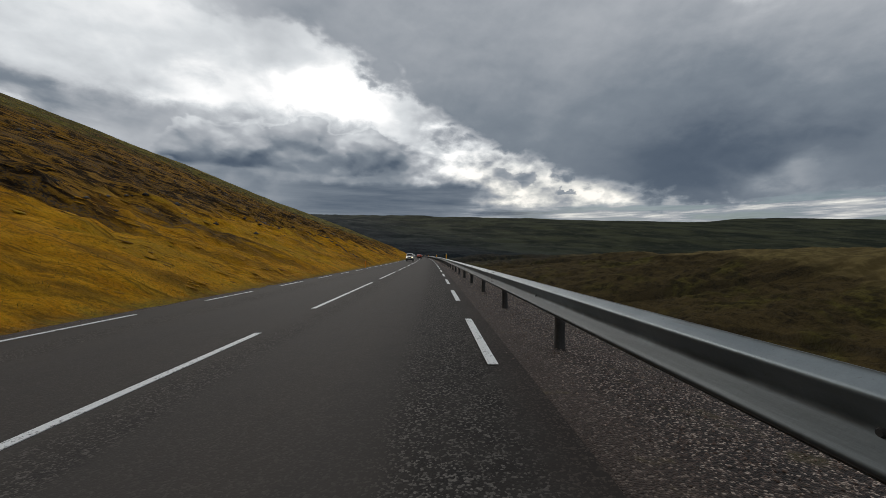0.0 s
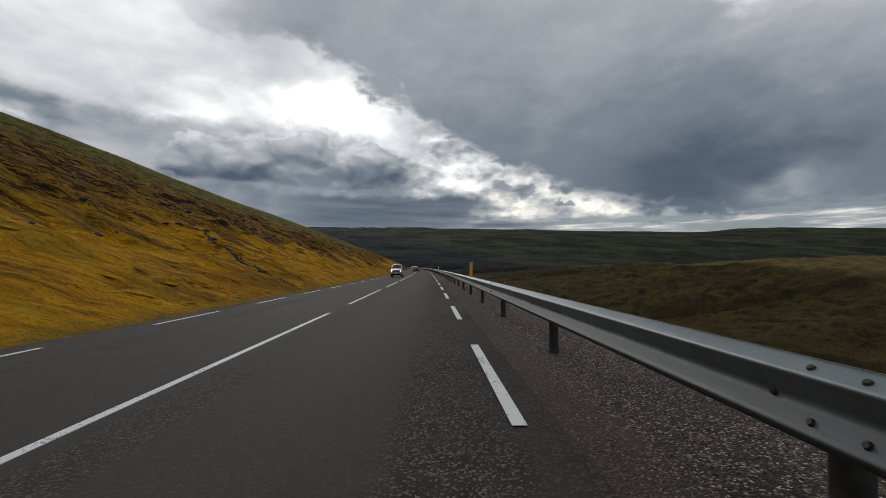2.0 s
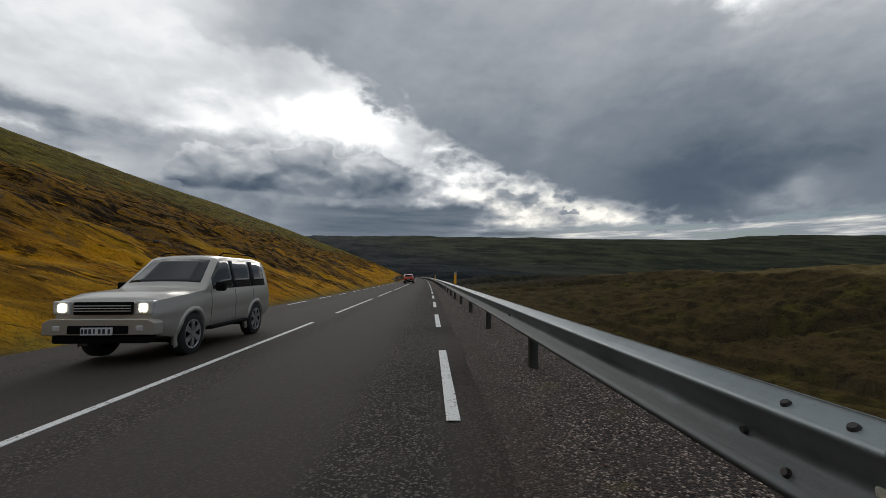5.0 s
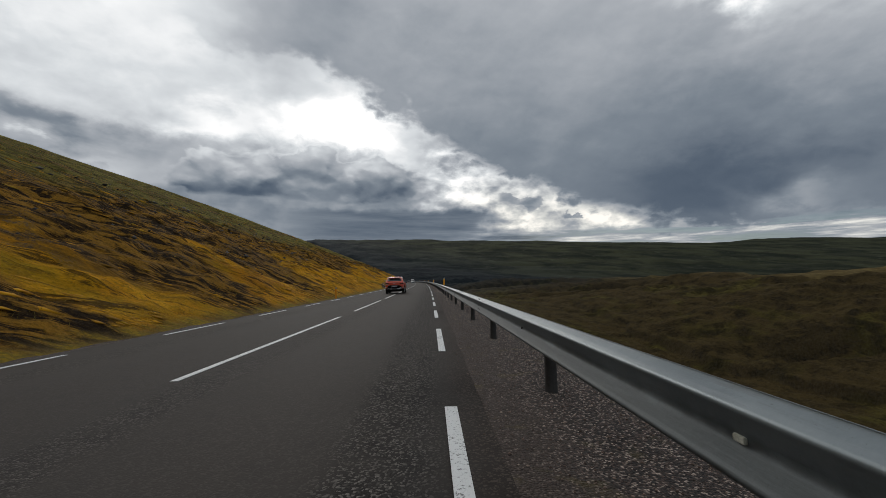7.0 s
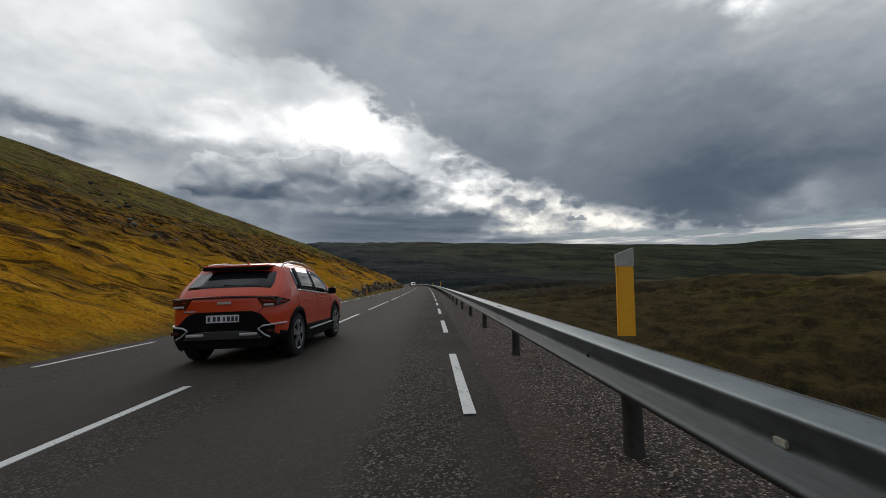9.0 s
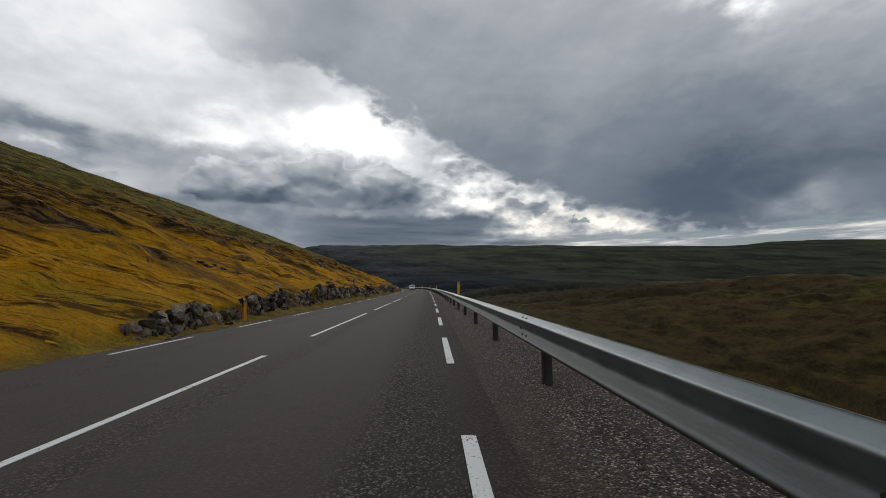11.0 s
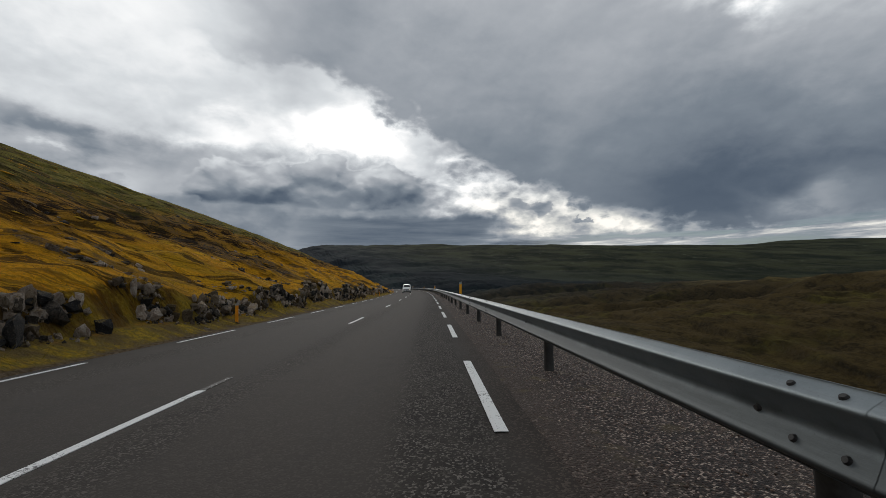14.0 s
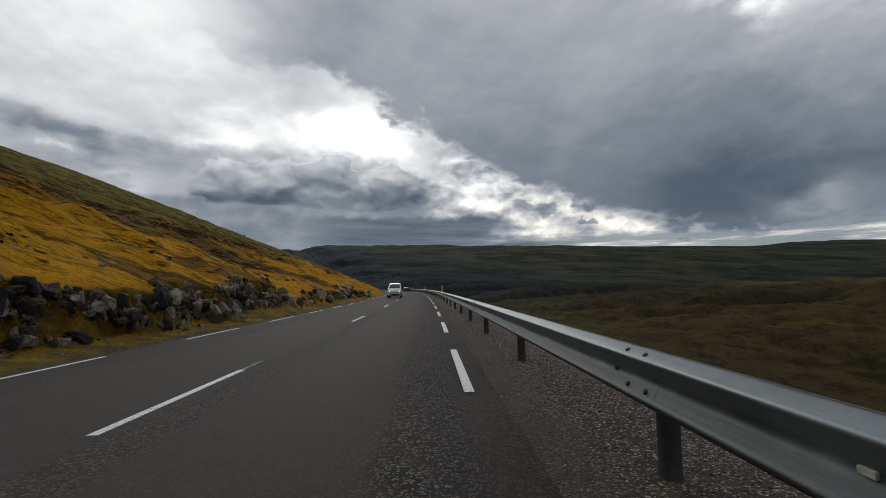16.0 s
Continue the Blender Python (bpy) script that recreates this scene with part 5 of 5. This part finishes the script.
def tube(bm, pts, r, seg=8):
    """A bent rod through points."""
    rings = []
    for i, p in enumerate(pts):
        p = Vector(p)
        d = (Vector(pts[min(i + 1, len(pts) - 1)]) - Vector(pts[max(i - 1, 0)])).normalized()
        a = d.orthogonal().normalized()
        b = d.cross(a)
        rings.append([bm.verts.new(p + r * (math.cos(2 * math.pi * k / seg) * a + math.sin(2 * math.pi * k / seg) * b)) for k in range(seg)])
    # keep neighbouring rings in step
    for r0, r1 in zip(rings, rings[1:]):
        best = min(range(seg), key=lambda o: (r0[0].co - r1[o].co).length)
        for k in range(seg):
            bm.faces.new((r0[k], r0[(k + 1) % seg], r1[(best + k + 1) % seg], r1[(best + k) % seg]))
    bm.faces.new(rings[0][::-1])
    bm.faces.new(rings[-1])
    bmesh.ops.recalc_face_normals(bm, faces=bm.faces)


def slab(pts, thick):
    """A plate from an outline of (x, z), thick along y."""
    bm = bmesh.new()
    a = [bm.verts.new((x, -thick / 2, z)) for x, z in pts]
    b = [bm.verts.new((x, thick / 2, z)) for x, z in pts]
    bm.faces.new(a)
    bm.faces.new(b[::-1])
    for i in range(len(pts)):
        j = (i + 1) % len(pts)
        bm.faces.new((a[j], a[i], b[i], b[j]))
    bmesh.ops.recalc_face_normals(bm, faces=bm.faces)
    bmesh.ops.bevel(bm, geom=list(bm.edges), offset=min(thick * .3, .008), segments=1, affect="EDGES")
    return bm


def plate(root, y, z, facing):
    p = part("number_plate", boxed(.52, .018, .115, .004), PLATE, root, "white number plate")
    p.matrix_basis = pose(0, y, z)
    for x, w in ((-.21, .045), (-.125, .05), (-.055, .05), (.03, .03), (.10, .05), (.165, .05), (.225, .045)):
        part("plate_bar", boxed(w * .8, .006, .07, 0, (x, facing * .011, 0)), PLATE_INK, p)


def seams(root, body, ys, z0, z1, r=0.004):
    for sgn in (1, -1):
        for y0, y1 in ys:
            bm = bmesh.new()
            pts = []
            for k in range(9):
                f = k / 8
                yy, zz = y0 + (y1 - y0) * f, z0 + (z1 - z0) * f
                pts.append((sgn * (body.side_x(yy, zz) + .001), yy, zz))
            tube(bm, pts, r, 6)
            part("door_seam", bm, BLACK, root)


def along(body, y0, y1, z, out, n=12, dz=0.0):
    return [(body.side_x(y0 + (y1 - y0) * k / n, z + dz * k / n) + out, y0 + (y1 - y0) * k / n, z + dz * k / n) for k in range(n + 1)]


def build_suv():
    spec = dict(length=4.52, tumble=0.42, clad=0.48, knots=(0.02, 0.05, 0.12, 0.42, 0.5, 2.62, 3.32, 4.48),
                half=[(0, .76), (.05, .83), (.2, .905), (.5, .935), (2.0, .932), (3.6, .925), (4.2, .88), (4.42, .78), (4.52, .62)],
                bottom=[(0, .36), (.4, .24), (.9, .20), (3.6, .20), (4.2, .24), (4.52, .34)],
                top=[(0, 1.05), (.03, 1.09), (.10, 1.15), (.50, 1.46), (.60, 1.55), (.85, 1.60), (1.3, 1.635), (2.0, 1.62), (2.6, 1.54), (3.05, 1.34), (3.35, 1.15), (3.5, 1.09), (4.1, 1.0), (4.4, .86), (4.52, .66)],
                belt=[(0, .98), (.3, 1.11), (.85, 1.13), (2.0, 1.06), (3.2, 1.0), (4.52, .8)])
    b = Body(spec)
    root = tagged(empty("suv"), "red-orange crossover car with black cladding and silver roof rails", "car")
    r, wy = .37, (.78, 3.46)
    b.build("suv", RED_PAINT, root, wy, r, [(.80, 1.06), (1.06, 1.98), (1.98, 3.0)], (2.66, 3.30), (.14, .50))
    for y in wy:
        for sgn in (1, -1):
            wheel(root, sgn * .815, y, r, .225)
            arch(root, b, y, r, sgn, BLACK)
    part("underbody", boxed(1.5, 3.9, .18, .03, (0, 2.26, .33)), BLACK, root)
    for y in wy:
        part("wheel_well", boxed(1.52, .84, .55, .05, (0, y, .50)), BLACK, root)
    # sills with silver strip
    for sgn in (1, -1):
        bm = bmesh.new()
        box(bm, sgn * .905, 2.2, .30, .06, 1.95, .15, .02)
        part("sill", bm, BLACK, root)
        bm = bmesh.new()
        tube(bm, [(sgn * x, y, z) for x, y, z in along(b, 1.42, 3.05, .40, .02, 8, .0)], .018)
        part("sill_trim", bm, CHROME, root, "satin silver strip")
        bm = bmesh.new()
        tube(bm, [(sgn * x, y, b.curve("belt", y) + .002) for x, y, z in along(b, .76, 3.03, 1.05, .004, 16)], .011)
        part("belt_trim", bm, CHROME, root, "bright window trim")
        bm = bmesh.new()
        top = []
        for k in range(15):
            yy = .62 + 2.05 * k / 14
            sec = b.section(yy)
            up = .045 if 0 < k < 14 else .0
            top.append((sgn * (sec[16][0] - .02), yy, sec[16][1] + up + .01))
        tube(bm, top, .015)
        part("roof_rail", bm, CHROME, root, "silver roof rail")
        bm = bmesh.new()
        box(bm, sgn * 1.0, 2.86, 1.08, .17, .10, .14, .035)
        m = part("door_mirror", bm, BLACK, root, smooth=False)
        part("mirror_cap", boxed(.172, .06, .10, .03, (sgn * 1.005, 2.90, 1.10)), RED_PAINT, m)
        for yy in (1.20, 2.15):
            bm = bmesh.new()
            pts = [(sgn * (b.side_x(yy + .2 * k / 5, .96) + (.012 if k in (0, 5) else .032)), yy + .2 * k / 5, .955) for k in range(6)]
            tube(bm, pts, .013)
            part("door_handle", bm, RED_PAINT, root)
        part("headlamp", boxed(.10, .34, .11, .03, (sgn * .80, 4.22, .82)), LENS, root)
        # tail lamps: a dark wedge that wraps the corner
        bm = slab([(sgn * x, z) for x, z in ((.50, 1.055), (.79, 1.035), (.83, .97), (.815, .90), (.62, .885), (.56, .97))], .07)
        bmesh.ops.translate(bm, verts=bm.verts, vec=(0, .02, 0))
        wing = [bm.verts.new((sgn * x, y, z)) for x, y, z in ((.825, .02, 1.03), (.895, .16, 1.01), (.938, .40, .965), (.915, .18, .93), (.835, .02, .90))]
        bm.faces.new(wing)
        tip = [bm.verts.new((v.co.x - sgn * .05, v.co.y, v.co.z)) for v in wing]
        for k in range(5):
            bm.faces.new((wing[k], tip[k], tip[(k + 1) % 5], wing[(k + 1) % 5]))
        bmesh.ops.recalc_face_normals(bm, faces=bm.faces)
        lamp = part("tail_lamp", bm, TAIL, root, "dark red tail lamp")
        part("lamp_strip", boxed(.17, .03, .032, .008, (sgn * .72, -.012, .918)), LENS, lamp)
        bm = bmesh.new()
        tube(bm, [(sgn * .60, -.014, .985), (sgn * .80, -.010, .965), (sgn * .915, .20, .962)], .012)
        part("lamp_blade", bm, simple("red_lamp_blade", (0.28, 0.012, 0.008), 0.25, 0.0, 0.1, 10.0), lamp)
        # bright hook shapes at the bumper corners
        bm = bmesh.new()
        tube(bm, [(sgn * .56, -.05, .555), (sgn * .63, -.05, .60), (sgn * .77, -.03, .615), (sgn * .835, .03, .62), (sgn * .925, .20, .625)], .014)
        tube(bm, [(sgn * .56, -.05, .555), (sgn * .66, -.05, .47), (sgn * .75, -.04, .425)], .012)
        part("bumper_trim", bm, CHROME, root, "bright hook-shaped trim")
        part("reflector", boxed(.12, .02, .05, .008, (sgn * .76, -.035, .52)), TAIL, root)
    seams(root, b, [(.86, .80), (2.0, 1.96), (3.08, 3.05)], .48, 1.04)
    # tailgate, bumper, spoiler
    part("rear_bumper", slab([(-.70, .27), (.70, .27), (.78, .42), (.80, .60), (.70, .66), (.58, .78), (.44, .83), (-.44, .83), (-.58, .78), (-.70, .66), (-.80, .60), (-.78, .42)], .16), BLACK, root).matrix_basis = pose(0, .045, 0)
    part("skid_plate", slab([(-.62, .41), (.62, .41), (.56, .50), (.30, .535), (-.30, .535), (-.56, .50)], .05), simple("grey_skid_plate", (0.045, 0.045, 0.045), 0.6, 0.2, 0.15, 12.0), root).matrix_basis = pose(0, -.05, 0)
    for x in (-.42, .42):
        part("exhaust_trim", boxed(.28, .03, .045, .014, (x, -.085, .485)), CHROME, root)
    bm = bmesh.new()
    tube(bm, [(-.85, .03, 1.03), (-.4, -.004, 1.05), (0, -.010, 1.055), (.4, -.004, 1.05), (.85, .03, 1.03)], .016)
    part("tailgate_rib", bm, TAIL, root)
    bm = bmesh.new()
    tube(bm, [(-.60, -.006, 1.03), (-.62, -.004, .86), (-.52, -.006, .80), (.52, -.006, .80), (.62, -.004, .86), (.60, -.006, 1.03)], .005, 6)
    part("tailgate_seam", bm, BLACK, root)
    part("badge", boxed(.22, .012, .040, .004, (0, -.008, .965)), CHROME, root)
    part("badge", boxed(.19, .010, .020, .003, (-.55, -.008, .845)), CHROME, root)
    plate(root, -.055, .725, -1)
    bm = bmesh.new()
    box(bm, 0, .56, 1.553, 1.12, .34, .030, .012)
    part("spoiler", bm, RED_PAINT, root)
    part("spoiler_lip", boxed(1.14, .07, .060, .02, (0, .41, 1.512)), BLACK, root)
    bm = bmesh.new()
    tube(bm, [(-.1, .19, 1.235), (.2, .20, 1.225), (.42, .18, 1.21)], .010)
    part("rear_wiper", bm, BLACK, root)
    bm = bmesh.new()
    bmesh.ops.create_cone(bm, cap_ends=True, segments=12, radius1=.030, radius2=.014, depth=.04, matrix=Matrix.Translation((0, .85, 1.625)))
    part("aerial", bm, RED_PAINT, root)
    root.matrix_basis = place(151.80, -3.62, 0, -0.8) @ pose(0, 0, 0, 0, -1.7, 0) @ Matrix.Diagonal((0.99, 0.98, 1.03, 1))
    return root


def build_offroader():
    """A boxy silver four-wheel drive that comes the other way, lamps on."""
    spec = dict(length=4.7, tumble=0.26, knots=(0.02, 0.2, 0.35, 3.0, 3.4, 4.66),
                half=[(0, .86), (.1, .91), (.5, .93), (4.2, .93), (4.5, .90), (4.66, .84), (4.7, .80)],
                bottom=[(0, .48), (.5, .36), (4.2, .36), (4.7, .46)],
                top=[(0, 1.20), (.12, 1.65), (.25, 1.80), (.6, 1.84), (2.2, 1.84), (2.6, 1.80), (3.25, 1.26), (3.35, 1.19), (4.3, 1.13), (4.62, 1.05), (4.7, .98)],
                belt=[(0, 1.1), (.3, 1.18), (3.2, 1.14), (4.7, 1.0)])
    b = Body(spec)
    root = tagged(empty("four_wheel_drive"), "boxy pale silver four-wheel drive with lit headlamps on the road", "car")
    r, wy = .38, (.98, 3.72)
    b.build("x", SILVER_PAINT, root, wy, r, [(.35, 1.1), (1.1, 2.05), (2.05, 3.0)], (2.66, 3.24), (.02, .14))
    for y in wy:
        for sgn in (1, -1):
            wheel(root, sgn * .80, y, r, .25, 6)
            arch(root, b, y, r, sgn, SILVER_PAINT)
        part("wheel_well", boxed(1.5, .9, .55, .05, (0, y, .56)), BLACK, root)
    part("underbody", boxed(1.5, 4.0, .2, .03, (0, 2.35, .45)), BLACK, root)
    part("grille", boxed(.98, .05, .20, .02, (0, 4.71, .90)), BLACK, root)
    for z in (.86, .90, .94):
        part("grille_bar", boxed(.94, .02, .014, .004, (0, 4.742, z)), CHROME, root)
    part("front_bumper", slab([(-.92, .50), (.92, .50), (.92, .68), (.80, .74), (-.80, .74), (-.92, .68)], .22), SILVER_PAINT, root).matrix_basis = pose(0, 4.70, 0)
    part("air_intake", boxed(1.0, .05, .13, .02, (0, 4.80, .58)), BLACK, root)
    part("front_apron", boxed(1.6, .2, .14, .04, (0, 4.66, .43)), BLACK, root)
    plate(root, 4.835, .56, 1)
    for sgn in (1, -1):
        h = part("headlamp", boxed(.30, .12, .21, .03, (sgn * .69, 4.665, .91)), LENS, root)
        part("lamp_bulb", boxed(.13, .03, .13, .03, (sgn * .67, 4.728, .91)), BEAM_LIT, h, "lit lamp")
        part("fog_lamp", boxed(.12, .05, .09, .02, (sgn * .68, 4.80, .60)), LENS, root)
        part("door_mirror", boxed(.20, .12, .18, .04, (sgn * 1.03, 2.95, 1.20)), BLACK, root)
        bm = bmesh.new()
        tube(bm, [(sgn * .66, .5, 1.85), (sgn * .66, .6, 1.90), (sgn * .66, 2.2, 1.90), (sgn * .66, 2.35, 1.84)], .016)
        part("roof_rail", bm, BLACK, root)
        part("running_board", boxed(.14, 1.7, .06, .02, (sgn * .93, 2.35, .42)), BLACK, root)
    seams(root, b, [(1.15, 1.12), (2.06, 2.06), (3.1, 3.08)], .52, 1.12)
    root.matrix_basis = place(89.3, -5.02, 0, 180) @ Matrix.Diagonal((0.87, 0.90, 0.95, 1))
    return root


def build_van():
    spec = dict(length=4.9, tumble=0.20, knots=(0.02, 0.2, 3.3, 4.0, 4.86),
                half=[(0, .86), (.2, .94), (4.2, .94), (4.7, .86), (4.9, .72)],
                bottom=[(0, .40), (.5, .26), (4.3, .26), (4.9, .36)],
                top=[(0, 1.3), (.08, 1.75), (.2, 1.90), (.6, 1.95), (2.8, 1.94), (3.3, 1.84), (4.1, 1.26), (4.3, 1.16), (4.75, 1.0), (4.9, .86)],
                belt=[(0, 1.1), (3.6, 1.1), (4.9, .9)])
    b = Body(spec)
    root = tagged(empty("minivan"), "white minivan with lit headlamps facing along the road", "van")
    r, wy = .33, (.95, 4.0)
    b.build("x", WHITE_PAINT, root, wy, r, [(.3, 1.3), (1.3, 2.5), (2.5, 3.6)], (3.35, 4.08), (.02, .10))
    for y in wy:
        for sgn in (1, -1):
            wheel(root, sgn * .82, y, r, .22, 5)
        part("wheel_well", boxed(1.5, .8, .5, .05, (0, y, .46)), BLACK, root)
    part("underbody", boxed(1.5, 4.2, .2, .03, (0, 2.4, .36)), BLACK, root)
    part("grille", boxed(1.0, .06, .12, .02, (0, 4.87, .78)), BLACK, root)
    part("air_intake", boxed(1.2, .06, .14, .02, (0, 4.88, .45)), BLACK, root)
    plate(root, 4.93, .58, 1)
    for sgn in (1, -1):
        h = part("headlamp", boxed(.30, .20, .18, .04, (sgn * .66, 4.74, .84)), LENS, root)
        part("lamp_bulb", boxed(.15, .03, .13, .03, (sgn * .64, 4.85, .84)), BEAM_LIT, h, "lit lamp")
        part("door_mirror", boxed(.18, .12, .20, .04, (sgn * 1.03, 3.65, 1.15)), BLACK, root)
    root.matrix_basis = place(323.5, -4.35, 0, 180)
    return root


def build_hatchback():
    spec = dict(length=4.2, tumble=0.32, knots=(0.02, 0.3, 2.4, 3.1, 4.16),
                half=[(0, .78), (.2, .87), (3.6, .88), (4.0, .80), (4.2, .66)],
                bottom=[(0, .36), (.5, .22), (3.7, .22), (4.2, .32)],
                top=[(0, .95), (.08, 1.05), (.45, 1.38), (.8, 1.47), (1.6, 1.50), (2.3, 1.44), (3.05, 1.06), (3.2, 1.0), (3.9, .88), (4.2, .68)],
                belt=[(0, .9), (2.0, .98), (4.2, .7)])
    b = Body(spec)
    root = tagged(empty("hatchback"), "small dark blue-grey hatchback far along the road", "car")
    r, wy = .31, (.72, 3.3)
    b.build("x", DARK_PAINT, root, wy, r, [(.6, 1.3), (1.3, 2.1), (2.1, 2.75)], (2.4, 3.04), (.1, .44))
    for y in wy:
        for sgn in (1, -1):
            wheel(root, sgn * .77, y, r, .2, 5)
        part("wheel_well", boxed(1.4, .74, .45, .05, (0, y, .42)), BLACK, root)
    part("underbody", boxed(1.4, 3.6, .18, .03, (0, 2.1, .32)), BLACK, root)
    for sgn in (1, -1):
        part("tail_lamp", boxed(.16, .10, .22, .03, (sgn * .74, .05, .84)), TAIL, root)
        part("door_mirror", boxed(.16, .10, .12, .03, (sgn * .95, 2.6, .98)), BLACK, root)
    plate(root, -.02, .55, -1)
    root.matrix_basis = place(398, -1.55)
    return root


build_suv()
build_offroader()
build_van()
build_hatchback()
